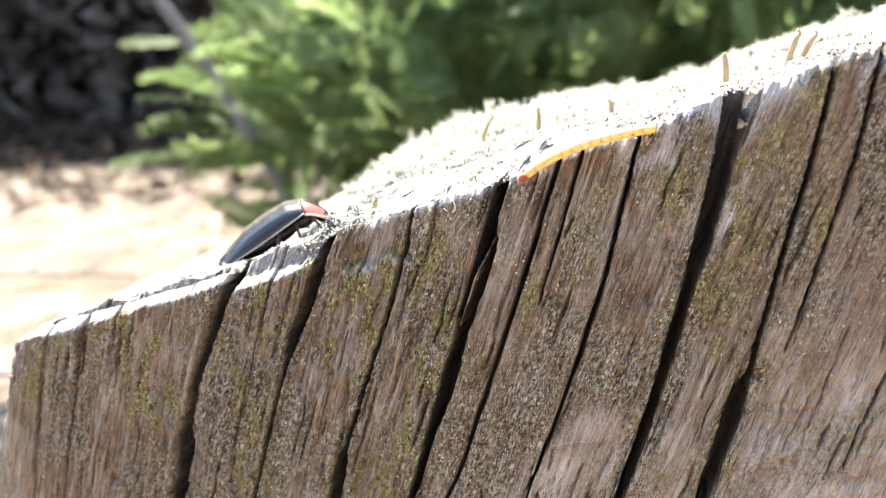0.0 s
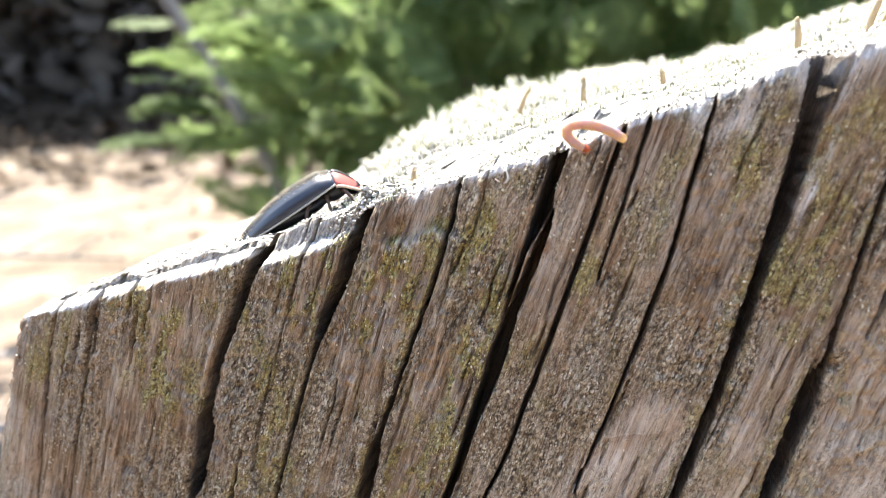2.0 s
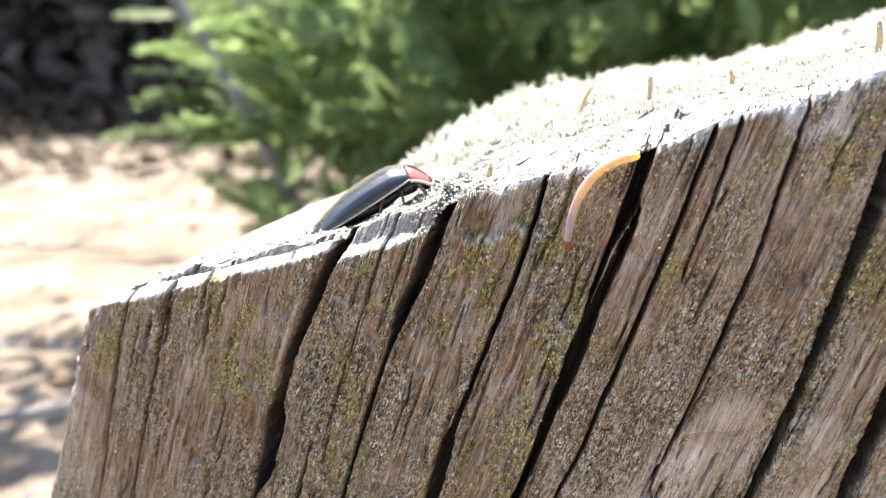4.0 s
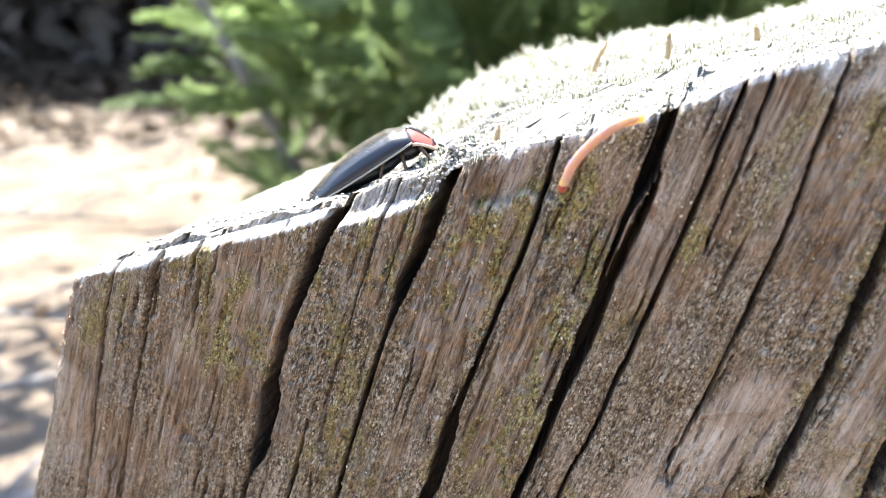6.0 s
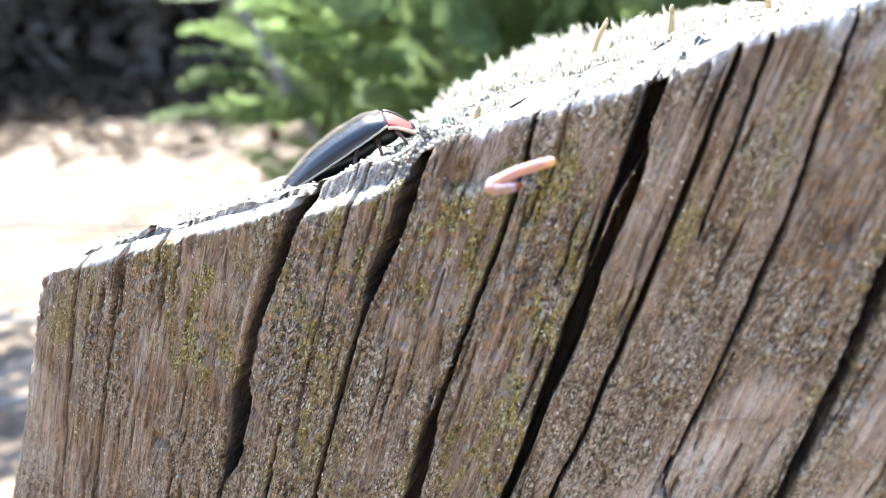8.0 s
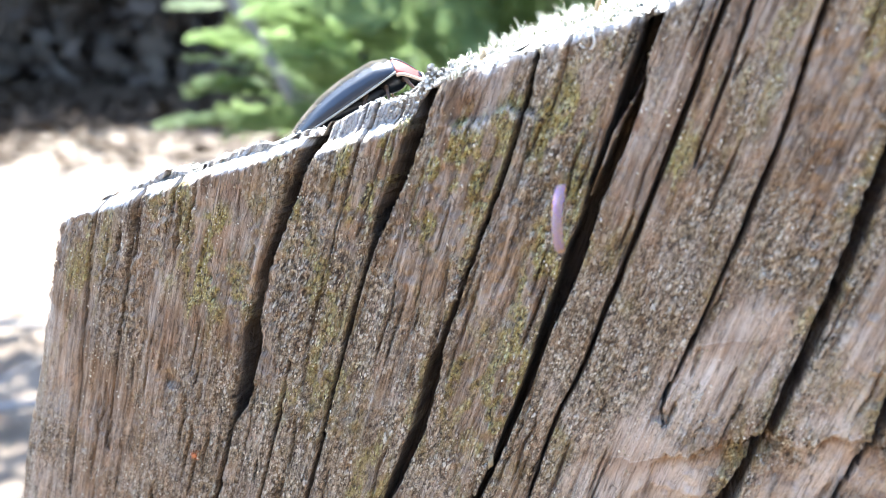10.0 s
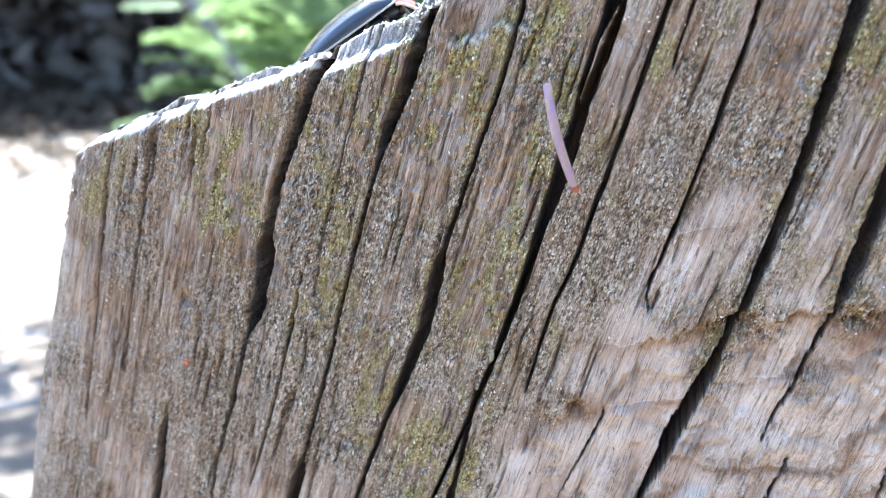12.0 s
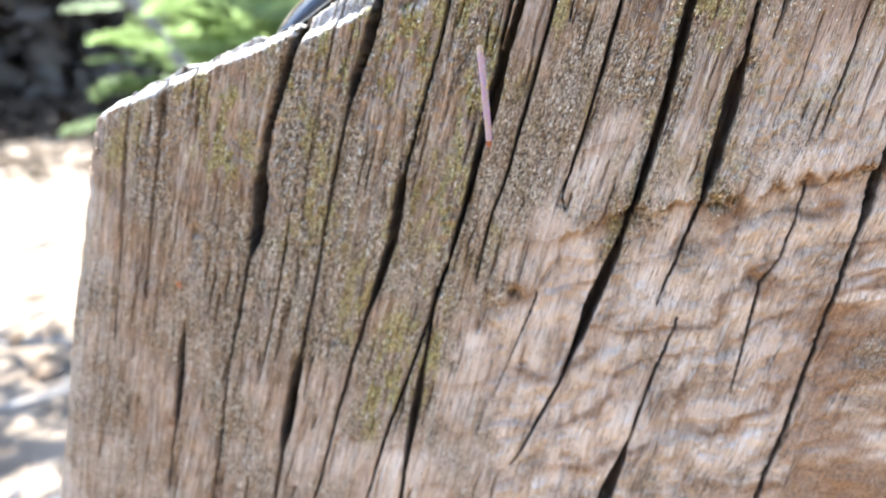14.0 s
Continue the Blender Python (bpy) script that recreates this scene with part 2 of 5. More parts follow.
def leaf_matter(name, low, mid, high, share, gloss=0.25):
    n = Nodes(name)
    r = n.node("ShaderNodeNewGeometry").outputs["Random Per Island"]
    v = n.noise(n.coord(), 9.0, 3)
    colour = n.mix(0.5, n.ramp(r, (0.1, low), (0.5, mid), (0.9, high)), n.ramp(v, (0.3, low), (0.7, high)))
    n.set(Base_Color=colour, Roughness=0.65, Specular_IOR_Level=gloss)
    return n.through_light(n.mix(0.4, colour, high), share).mat


def earth():
    n = Nodes("dry_sandy_soil")
    c = n.coord()
    big, mid, fine = n.noise(c, 0.6, 4), n.noise(c, 5.0, 5), n.noise(c, 60.0, 4)
    colour = n.ramp(mid, (0.38, (0.075, 0.052, 0.034)), (0.5, (0.14, 0.103, 0.073)), (0.62, (0.22, 0.175, 0.13)))
    colour = n.mix(n.ramp(big, (0.5, 0.0), (0.7, 0.6)), colour, (0.16, 0.13, 0.075))
    colour = n.mix(n.ramp(fine, (0.45, 0.5), (0.55, 0.0)), colour, (0.2, 0.15, 0.1))
    n.set(Base_Color=colour, Roughness=0.95)
    n.bump(n.mix(0.5, mid, fine), 0.8, 0.03)
    return n.mat


def bark():
    n = Nodes("grey_bark")
    c = n.coord()
    f = n.noise(n.scaled(c, (40, 40, 6)), 1.0, 6, 0.65)
    n.set(Base_Color=n.ramp(f, (0.3, (0.10, 0.08, 0.065)), (0.7, (0.34, 0.31, 0.28))), Roughness=0.9)
    n.bump(f, 0.8, 0.01)
    return n.mat


WOOD, CUT = weathered_wood(), cut_wood()
MOSS = moss_matter("pale_moss", (0.30, 0.29, 0.18), (0.58, 0.56, 0.45), (0.78, 0.76, 0.69), 0.34)
CRUMB = crumb_matter()
GRAIN = moss_matter("lichen_grains", (0.20, 0.15, 0.08), (0.46, 0.37, 0.22), (0.74, 0.66, 0.50), 0.05)
ELYTRA = shell("charcoal_wing_case", (0.030, 0.032, 0.040), 0.36, 0.25)
MARGIN = shell("pale_margin", (0.42, 0.38, 0.32), 0.35)
RED = shell("coral_red_shield", (0.46, 0.10, 0.065), 0.35)
CREAM = shell("cream_shield_rim", (0.66, 0.50, 0.38), 0.4)
HAIR = shell("golden_hairs", (0.62, 0.54, 0.38), 0.5)
BLACK = shell("black_chitin", (0.014, 0.013, 0.013), 0.3)
MITE = shell("orange_mite_skin", (0.62, 0.17, 0.04), 0.45)
LEGS = shell("brown_leg", (0.11, 0.06, 0.03), 0.4)
GRUB = skin("amber_skin", (0.33, 0.33, 0.52), (0.44, 0.44, 0.70), (1.0, 0.75, 0.03), 0.58)
GRUB_HEAD = skin("rust_head", (0.22, 0.08, 0.04), (0.38, 0.16, 0.08), (0.8, 0.25, 0.04), 0.35)
STALK = moss_matter("straw_stalk", (0.42, 0.33, 0.20), (0.54, 0.44, 0.29), (0.62, 0.53, 0.38), 0.4)
HUSK = moss_matter("white_husk", (0.62, 0.6, 0.55), (0.7, 0.68, 0.62), (0.8, 0.78, 0.72), 0.3)
FROND = leaf_matter("conifer_scale_leaves", (0.03, 0.055, 0.018), (0.105, 0.17, 0.055), (0.34, 0.43, 0.18), 0.6)
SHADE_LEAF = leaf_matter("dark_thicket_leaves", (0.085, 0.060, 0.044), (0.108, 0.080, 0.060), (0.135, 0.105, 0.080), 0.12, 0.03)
LITTER = leaf_matter("dead_leaves", (0.07, 0.04, 0.022), (0.16, 0.10, 0.06), (0.28, 0.20, 0.13), 0.2)
SAPLING_LEAF = leaf_matter("sapling_leaves", (0.04, 0.06, 0.02), (0.08, 0.13, 0.035), (0.14, 0.2, 0.06), 0.35)
GROUND_SHADE = leaf_matter("ground_shade_leaves", (0.02, 0.014, 0.009), (0.045, 0.031, 0.02), (0.08, 0.055, 0.035), 0.05, 0.03)
EARTH, BARK = earth(), bark()


# ---- building helpers ----
MM = 0.001
ALONG, OUT = Vector((1, -0.295, 0)).normalized(), Vector((-0.295, -1, 0)).normalized()
# The stump's own space: x along its front, y into it, z up from the ground.
STUMP = Matrix((( ALONG.x, -OUT.x, 0, 0.0), (ALONG.y, -OUT.y, 0, 0.0724), (0, 0, 1, 0.0), (0, 0, 0, 1)))
LEVEL = 0.47                     # the height from which z is counted in millimetres


def spot(u, z, out=0.0):
    """World place of a point of the stump's front: millimetres along, up and out of it."""
    return STUMP @ Vector((u * MM, -out * MM, LEVEL + z * MM))


def part(name, bm, material, parent=None, label="", smooth=True):
    me = bpy.data.meshes.new(name)
    bm.to_mesh(me)
    bm.free()
    me.materials.append(material)
    me.polygons.foreach_set("use_smooth", [smooth] * len(me.polygons))
    ob = new(name, me)
    if parent:
        ob.parent = parent
    return tagged(ob, label)


def mesh_part(name, verts, faces, material, parent=None, label="", smooth=True):
    """The same from arrays: faces all with the same number of corners."""
    verts, faces = np.asarray(verts, np.float32), np.asarray(faces, np.int32)
    me = bpy.data.meshes.new(name)
    k = faces.shape[1]
    me.vertices.add(len(verts))
    me.vertices.foreach_set("co", verts.ravel())
    me.loops.add(faces.size)
    me.loops.foreach_set("vertex_index", faces.ravel())
    me.polygons.add(len(faces))
    me.polygons.foreach_set("loop_start", np.arange(0, faces.size, k, dtype=np.int32))
    me.update(calc_edges=True)
    me.polygons.foreach_set("use_smooth", np.full(len(faces), smooth))
    me.materials.append(material)
    ob = new(name, me)
    if parent:
        ob.parent = parent
    return tagged(ob, label)


def lattice(ix, iy, seed):
    h = np.sin(ix * 127.1 + iy * 311.7 + seed * 74.7) * 43758.5453
    return 2 * (h - np.floor(h)) - 1


def grain_noise(x, y, seed=0.0):
    """Smooth noise in -1..1 on arrays."""
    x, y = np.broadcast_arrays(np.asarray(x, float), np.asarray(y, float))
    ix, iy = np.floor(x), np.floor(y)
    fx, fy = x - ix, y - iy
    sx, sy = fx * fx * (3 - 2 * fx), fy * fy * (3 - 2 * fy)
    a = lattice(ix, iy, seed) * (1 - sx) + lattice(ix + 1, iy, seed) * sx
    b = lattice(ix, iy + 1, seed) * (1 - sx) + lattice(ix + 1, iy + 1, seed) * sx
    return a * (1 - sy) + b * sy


def layers(x, y, seed=0.0, n=3):
    return sum(grain_noise(x * 2.03**k, y * 2.03**k, seed + 9 * k) * 0.55**k for k in range(n))


def ease(x):
    x = np.clip(x, 0, 1)
    return x * x * (3 - 2 * x)


def tube(points, radii, sides=8, bm=None):
    """A capped tube through the points."""
    bm = bm or bmesh.new()
    points = [Vector(p) for p in points]
    rings = []
    for i, p in enumerate(points):
        d = (points[min(i + 1, len(points) - 1)] - points[max(i - 1, 0)]).normalized()
        side = d.cross(Vector((0.31, 0.17, 0.93))).normalized()
        up = side.cross(d)
        rings.append([bm.verts.new(p + (side * math.cos(a) + up * math.sin(a)) * radii[i]) for a in (2 * math.pi * k / sides for k in range(sides))])
    for a, b in zip(rings, rings[1:]):
        for k in range(sides):
            bm.faces.new((a[k], a[(k + 1) % sides], b[(k + 1) % sides], b[k]))
    bm.faces.new(rings[0][::-1])
    bm.faces.new(rings[-1])
    return bm


def ball(size, centre=(0, 0, 0), u=16, v=10, rough=0.0, seed=0):
    bm = bmesh.new()
    bmesh.ops.create_uvsphere(bm, u_segments=u, v_segments=v, radius=1.0)
    for w in bm.verts:
        k = 1 + rough * noise.noise(w.co * 2.2 + Vector((seed, 0, 0)))
        w.co = Vector((w.co.x * size[0] * k + centre[0], w.co.y * size[1] * k + centre[1], w.co.z * size[2] * k + centre[2]))
    return bm


# ---- ground ----
def make_ground():
    rings = [0, 0.3, 0.6, 1, 1.4, 1.8, 2.2, 2.7, 3.2, 4, 5, 6, 8, 11, 16, 30, 80, 300, 1500]
    sides = 96
    verts, faces = [], []
    for r in rings:
        for k in range(sides):
            a = 2 * math.pi * k / sides
            x, y = r * math.cos(a), r * math.sin(a)
            z = 0.03 * noise.noise(Vector((x * 0.9, y * 0.9, 0))) + 0.012 * noise.noise(Vector((x * 4, y * 4, 3))) if 0 < r < 20 else 0.0
            verts.append((x, y, z))
    for i in range(len(rings) - 1):
        for k in range(sides):
            a, b = i * sides + k, i * sides + (k + 1) % sides
            faces.append((a, b, b + sides, a + sides))
    g = mesh_part("ground", verts, faces, EARTH)
    tagged(g, "dry sandy soil in full sun with shade at the wood", "ground", kind="structure")


make_ground()


# ---- the stump ----
RIM_U = [-60, -53.3, -51, -47.6, -38.5, -28.8, -21.8, -21.0, -12.4, -11.4, -9.6, -1.9, 4.7, 10.3, 17.7, 23.5, 26.0, 29.8, 34.2, 47, 60, 90, 120]
RIM_Z = [3.5, 6.2, 7.4, 8.5, 11.4, 14.4, 16.6, 15.8, 18.8, 20.6, 21.6, 24.1, 26.1, 28.6, 31.2, 33.8, 34.2, 35.9, 37.4, 41.7, 43.0, 42.0, 40.0]


def rim(u):
    return np.interp(u, RIM_U, RIM_Z)


def plan():
    """The outline of the stump at the level, in millimetres: along, into, and the distance s, which is the place along on the front."""
    th = np.linspace(radians(125), 0, 75)[:-1]
    arc = np.stack([-48.8 - 4.5 * np.sin(th), 4.5 - 4.5 * np.cos(th), -48.8 - 4.5 * th], 1)
    front = np.arange(-48.8, 48, 0.14)
    right = np.arange(48, 75, 1.0)
    flat = np.concatenate([front, right])
    flat = np.stack([flat, 0 * flat, flat], 1)
    way = np.array([(96, 12), (106, 50), (96, 88), (60, 108), (20, 108), (-18, 101), (-44, 84), (-52, 55), (-50, 28), (-51, 15)], float)
    loop = np.concatenate([[(60, 0), (75, 0)], way, [(-52.5, 7.1), (-53.3, 4.5)]])
    extra = []
    for i in range(1, len(loop) - 2):
        for t in np.linspace(0, 1, 14)[:-1]:
            a, b, c, d = loop[i - 1], loop[i], loop[i + 1], loop[i + 2]
            extra.append(0.5 * (2 * b + (c - a) * t + (2 * a - 5 * b + 4 * c - d) * t**2 + (3 * b - a - 3 * c + d) * t**3))
    extra = np.array(extra)
    s = 75 + np.concatenate([[0], np.cumsum(np.hypot(*np.diff(extra, axis=0).T))])
    return np.concatenate([arc, flat, np.column_stack([extra, s])])


CRACKS, FRONT = [], []


def crack(depth, *knots):
    """A check in the wood: knots of place along, height and width, from the top down."""
    CRACKS.append((depth, np.array(knots[::-1], float)))


crack(7, (-20.2, 19.5, 1.2), (-21.1, 17.0, 1.15), (-23.3, 12.3, 1.0), (-26.5, 4.6, 0.8), (-27.9, -0.2, 0.9), (-28.2, -1.4, 1.7), (-28.8, -4.5, 1.8), (-29.9, -8.6, 1.3), (-31.0, -11, 0.45), (-36.0, -26.5, 0.35), (-40.2, -43.7, 0.3), (-43, -55, 0.3))
crack(7, (-10.9, 22.0, 1.2), (-11.6, 19.8, 1.2), (-13.1, 15.3, 1.15), (-15.2, 10.4, 1.0), (-16.6, 6.5, 0.5), (-19.0, -1.2, 0.4), (-22.0, -12.3, 0.3), (-25.2, -23.2, 0.35), (-26.6, -27, 1.2), (-29.0, -35, 1.25), (-30, -38.6, 0.4), (-34, -55, 0.3))
crack(5, (-2.4, 24.5, 0.35), (-3.3, 20.7, 0.35), (-4.9, 14.6, 0.4), (-7.7, 6.6, 0.35), (-10.2, -0.6, 0.5), (-10.7, -2.2, 1.1), (-12.3, -8.6, 1.1), (-14.8, -14.8, 0.9), (-16.2, -18, 0.45), (-19.8, -27.4, 0.35), (-24.1, -40, 0.4), (-29, -55, 0.3))
crack(7, (5.8, 27.2, 1.01), (5.2, 25, 0.94), (4.2, 21.2, 0.86), (3.0, 18.2, 0.55), (1.7, 14.0, 0.27), (0.8, 9.4, 0.31))
crack(7, (5.1, 21.2, 0.23), (4.3, 18.8, 0.70), (3.6, 16.8, 0.78), (2.1, 12.6, 0.78), (0.9, 9.0, 1.17), (-0.1, 5.6, 1.01), (-1.6, 1.0, 0.78), (-2.9, -3.6, 0.62), (-5.7, -11.5, 0.47), (-9.9, -22.4, 0.35), (-15.2, -35.2, 0.31), (-22, -55, 0.23))
crack(4, (-7.3, -15.2, 0.4), (-9.4, -24.6, 0.5), (-10.3, -28.6, 1.0), (-11.4, -33.0, 0.9), (-12.9, -40, 0.5), (-16, -55, 0.3))
crack(4, (10.7, 29.2, 0.3), (8.4, 20.7, 0.4), (6.2, 13.4, 0.35), (3.7, 5.4, 0.35), (1.4, -2.0, 0.3), (-0.1, -5.3, 0.25), (-2.4, -13.5, 0.15))
crack(4, (17.2, 31.5, 0.25), (14.6, 18.4, 0.3), (12.2, 9.9, 0.35), (10.3, 3.4, 0.3), (8.3, -2.2, 0.2), (8.0, -3.6, 0.12), (8.3, -5.0, 0.06))
crack(7, (24.8, 35.0, 1.7), (24.0, 30.5, 1.7), (23.0, 24.7, 1.3), (21.2, 16.4, 0.85), (19.0, 6.6, 0.8), (16.5, -2.4, 0.7), (15.0, -6.7, 0.5), (13.7, -10.4, 1.0), (11.2, -16.6, 1.2), (9.6, -21, 0.8), (8.0, -25, 0.35), (2.3, -36.5, 0.25), (0.8, -38.4, 0.1))
crack(5, (31.4, 37.0, 0.3), (30.0, 28, 0.35), (28.0, 18.0, 0.35), (26.9, 11.2, 0.4), (26.2, 9.2, 1.0), (25.6, 6.4, 1.4), (24.2, 0.4, 1.2), (23.2, -3.8, 0.5), (20.4, -11.4, 0.3), (18.6, -16.4, 0.15))
crack(5, (20.8, -18.6, 0.2), (17.5, -28.0, 0.35), (15.4, -34.6, 0.3), (14.0, -38.6, 1.4), (12.0, -45, 1.2))
crack(3, (34.6, 38.5, 0.3), (32.8, 27, 0.3), (30.8, 18, 0.25), (29.5, 13, 0.12))
crack(3, (39, 18.5, 0.25), (37.2, 12.0, 0.3), (34.6, 3.5, 0.15))
crack(5, (42, 5, 0.6), (40.4, -1.9, 1.1), (39.2, -8.0, 0.5), (35.4, -23.0, 0.5), (32.0, -36.0, 0.6), (28, -50, 0.4))
crack(2.5, (33.7, -2.6, 0.3), (31.7, -10.5, 0.2), (29.6, -13.7, 0.35), (27.2, -26.8, 0.2))
crack(2.5, (-43.8, 9.6, 0.25), (-45.4, 4.4, 0.35), (-48.0, -6.6, 0.4), (-51.8, -22.2, 0.25))
crack(2.5, (-38.8, 11.0, 0.5), (-39.9, 7.0, 0.5), (-43.7, -6.6, 0.3), (-46, -16, 0.2))
crack(3.5, (-41.4, -20.4, 0.2), (-42.1, -22.9, 0.9), (-44.2, -31.8, 0.9), (-45.2, -36, 0.35), (-47.7, -45.2, 0.3))
crack(3, (-24.4, -4.0, 0.12), (-26.0, -10, 0.3), (-29.2, -20.5, 0.25), (-32, -28, 0.15))
crack(2, (-16.4, 18.6, 0.15), (-18.4, 12.0, 0.22), (-20.8, 4.5, 0.12))
crack(2, (-14.0, 18.9, 0.15), (-16.2, 12.5, 0.2), (-17.6, 8.5, 0.1))
crack(2.5, (4.8, -15.5, 0.2), (2.5, -21.0, 0.2), (-1.0, -29, 0.12))
crack(3, (12.6, 30.2, 0.4), (11.4, 25.0, 0.25), (9.0, 16.0, 0.15))

RISE_U = [-46, -38, -30, -18, -12, -6, 0, 6, 12, 18, 26, 34, 42, 60]
RISE_Z = [-1.5, -0.8, 3.4, 4.8, 3.6, 2.5, 2.0, 1.3, 0.0, -1.1, -1.4, -0.9, -1.2, -1.6]


def rise(u, b):
    """How far the cut face climbs towards the back: a low swell under the moss, flat at the high end."""
    far = np.clip((b - 6) / 76, 0, 1.1)
    late = ease((b - 36) / 42)
    return np.interp(u, RISE_U, RISE_Z) * (far + (late - far) * ease((-14 - u) / 10))


LEDGE_U = [-14, -8, -1.8, 0.8, 4.9, 8.2, 11.9, 15.6, 20, 25.0, 28.5, 33.3, 40.3, 60]
LEDGE_Z = [-34, -24, -14.4, -16.3, -13.4, -8.6, -5.6, -5.0, -4.4, -3.1, -3.7, -1.2, -0.7, 4]


def ledge_gap(u, z):
    """Millimetres below the broken edge of the old outer layer."""
    return np.interp(u, LEDGE_U, LEDGE_Z) + 0.9 * layers(u / 1.6, z / 2.5, 31) + 0.22 * layers(u / 0.55, z / 0.9, 32) - z


def ring_band(u, z):
    """Where a point lies between two of the slanting bands of the inner rings, 0 to 1."""
    band = (z - 0.36 * u + 5.5 * layers(u / 21, z / 13, 7) + 0.65 * layers(u / 3.5, z / 2.8, 18)) / 8.0
    return band - np.floor(band)


def flake_lip(u, z):
    """Height over the ragged lower edge of the flake that broke off under the rim."""
    return z - 18.0 - 0.25 * (u + 8) - 0.5 * layers(u / 1.1, 0 * z, 9) - 0.22 * grain_noise(u / 0.3, z / 0.5, 87)


def relief(s, u, z):
    """How far the front stands out, in millimetres."""
    h = 0.28 * layers(u / 13, z / 19, 1) + 0.15 * layers(s / 1.7, z / 24, 2) + 0.11 * layers(s / 0.6, z / 10, 3)
    h += 0.05 * layers(s / 0.3, z / 3.0, 4, 2)
    crust = ease(0.5 + 0.9 * layers(u / 6, z / 8, 5)) * ease((z + 30) / 30)
    h += 0.22 * crust * grain_noise(u / 0.5, z / 0.6, 6) + 0.14 * crust * grain_noise(u / 0.29, z / 0.33, 16)
    gap = ledge_gap(u, z)
    worn = ease(gap / 0.45) * ease((u + 3) / 3)
    broken = 0.3 + 0.7 * ease(0.5 + 1.2 * layers(u / 4.5, 0 * z, 33))
    h -= 1.25 * worn * np.maximum(broken, 0.7 * ease(gap / 5))
    # bands of the inner rings show as low steps on the worn part
    saw = ring_band(u, z)
    h += 0.6 * worn * (ease(saw / 0.8) - ease((saw - 0.8) / 0.2)) * ease(gap / 4) * ease(0.6 + layers(u / 7, z / 5, 17))
    h += 0.09 * worn * layers(u / 1.3, z / 0.9, 8)
    chips = layers((u + 0.6 * z) / 3.2, (z - 0.36 * u) / 1.5, 34)
    h -= 0.2 * worn * ease((chips - 0.12) / 0.08)
    # a flake broken off under the rim, and pits at the knots
    flake = ease(flake_lip(u, z) / 0.2) * ease((u + 9.6) / 0.3) * ease((-2.6 - u) / 0.4)
    h -= 0.85 * flake
    for pu, pz, pr, pd in ((15.2, -5.6, 1.5, 1.3), (24.6, -4.2, 1.3, 0.9), (2.2, -15.0, 1.1, 0.9), (29.0, -13.2, 1.6, 0.9), (-7.0, -15.0, 1.0, 0.8), (-37.5, -7.5, 1.3, 0.5), (27.3, 10.6, 0.8, 0.5), (8.0, -4.2, 0.7, 0.5), (34, -2.2, 1.6, 0.8), (-20.6, -21.5, 1.4, 0.4)):
        d = np.hypot(u - pu, (z - pz) * 1.3) / pr * (1 + 0.35 * grain_noise(u / 0.6, z / 0.6, 10))
        h -= pd * ease(1.15 - d)
    return h


def carve(s, u, z):
    """The depth of all checks, large ones from CRACKS and many hair-thin ones along the fibres."""
    cut = np.zeros_like(u)
    for i, (depth, k) in enumerate(CRACKS):
        top, low = k[-1, 1], k[0, 1]
        at_u = np.interp(z, k[:, 1], k[:, 0]) + 0.07 * grain_noise(z / 2.2, 0.5, 40 + i)
        half = 0.5 * np.interp(z, k[:, 1], k[:, 2]) * (1 + 0.16 * grain_noise(z / 2.6, 1.5, 80 + i))
        half = half * (1 + 0.16 * ease((half - 0.25) / 0.2))
        half = half * ease((top + 1.5 - z) / 1.5) * ease((z - low + 1.0) / 1.5)
        d = np.abs(u - at_u) * 0.955
        slope = 0.07 + 0.04 * half
        deep = depth * np.minimum(1.0, 0.35 + half / 0.5)
        cut = np.maximum(cut, deep * ease((half + 0.5 * slope - d) / slope) * (half > 0.03))
        cut = np.maximum(cut, 0.1 * ease(1 - d / (half + 0.22)) * (half > 0.15))
    rng = np.random.default_rng(7)
    for i in range(380):
        s0, z0, long_, wide = rng.uniform(-46, 46), rng.uniform(-50, 36), rng.uniform(2.5, 12), rng.uniform(0.10, 0.26)
        near = np.abs(s[0] - s0) < 1.2
        if not near.any():
            continue
        zz, ss = z[:, near], s[:, near]
        d = np.abs(ss - s0 - 0.22 * grain_noise(zz / 2.2, 0.3, 100 + i))
        f = ease((long_ / 2 - np.abs(zz - z0)) / (0.4 * long_))
        cut[:, near] = np.maximum(cut[:, near], rng.uniform(0.4, 1.0) * f * ease(1 - d / (wide * f + 0.02)))
    return cut


def patch(u, z, pu, pz, ru, rz):
    """1 in a patch that follows the lean of the fibres."""
    return ease(1.8 - np.hypot((u - pu - 0.3 * (z - pz)) / ru, (z - pz) / rz))


LEAN, FLOOR = 0.30, -LEVEL / MM


def shifted(u, b, z):
    """Outline points at a height: the fibres lean, and the foot spreads."""
    low = np.minimum(z + 55, 0)
    shift = LEAN * np.maximum(z, -55) - 16 * (1 - np.exp(low / 60))
    k = 1 + 0.45 * (low / (FLOOR + 55)) ** 2
    return 20 + (u - 20) * k + shift, 40 + (b - 40) * k


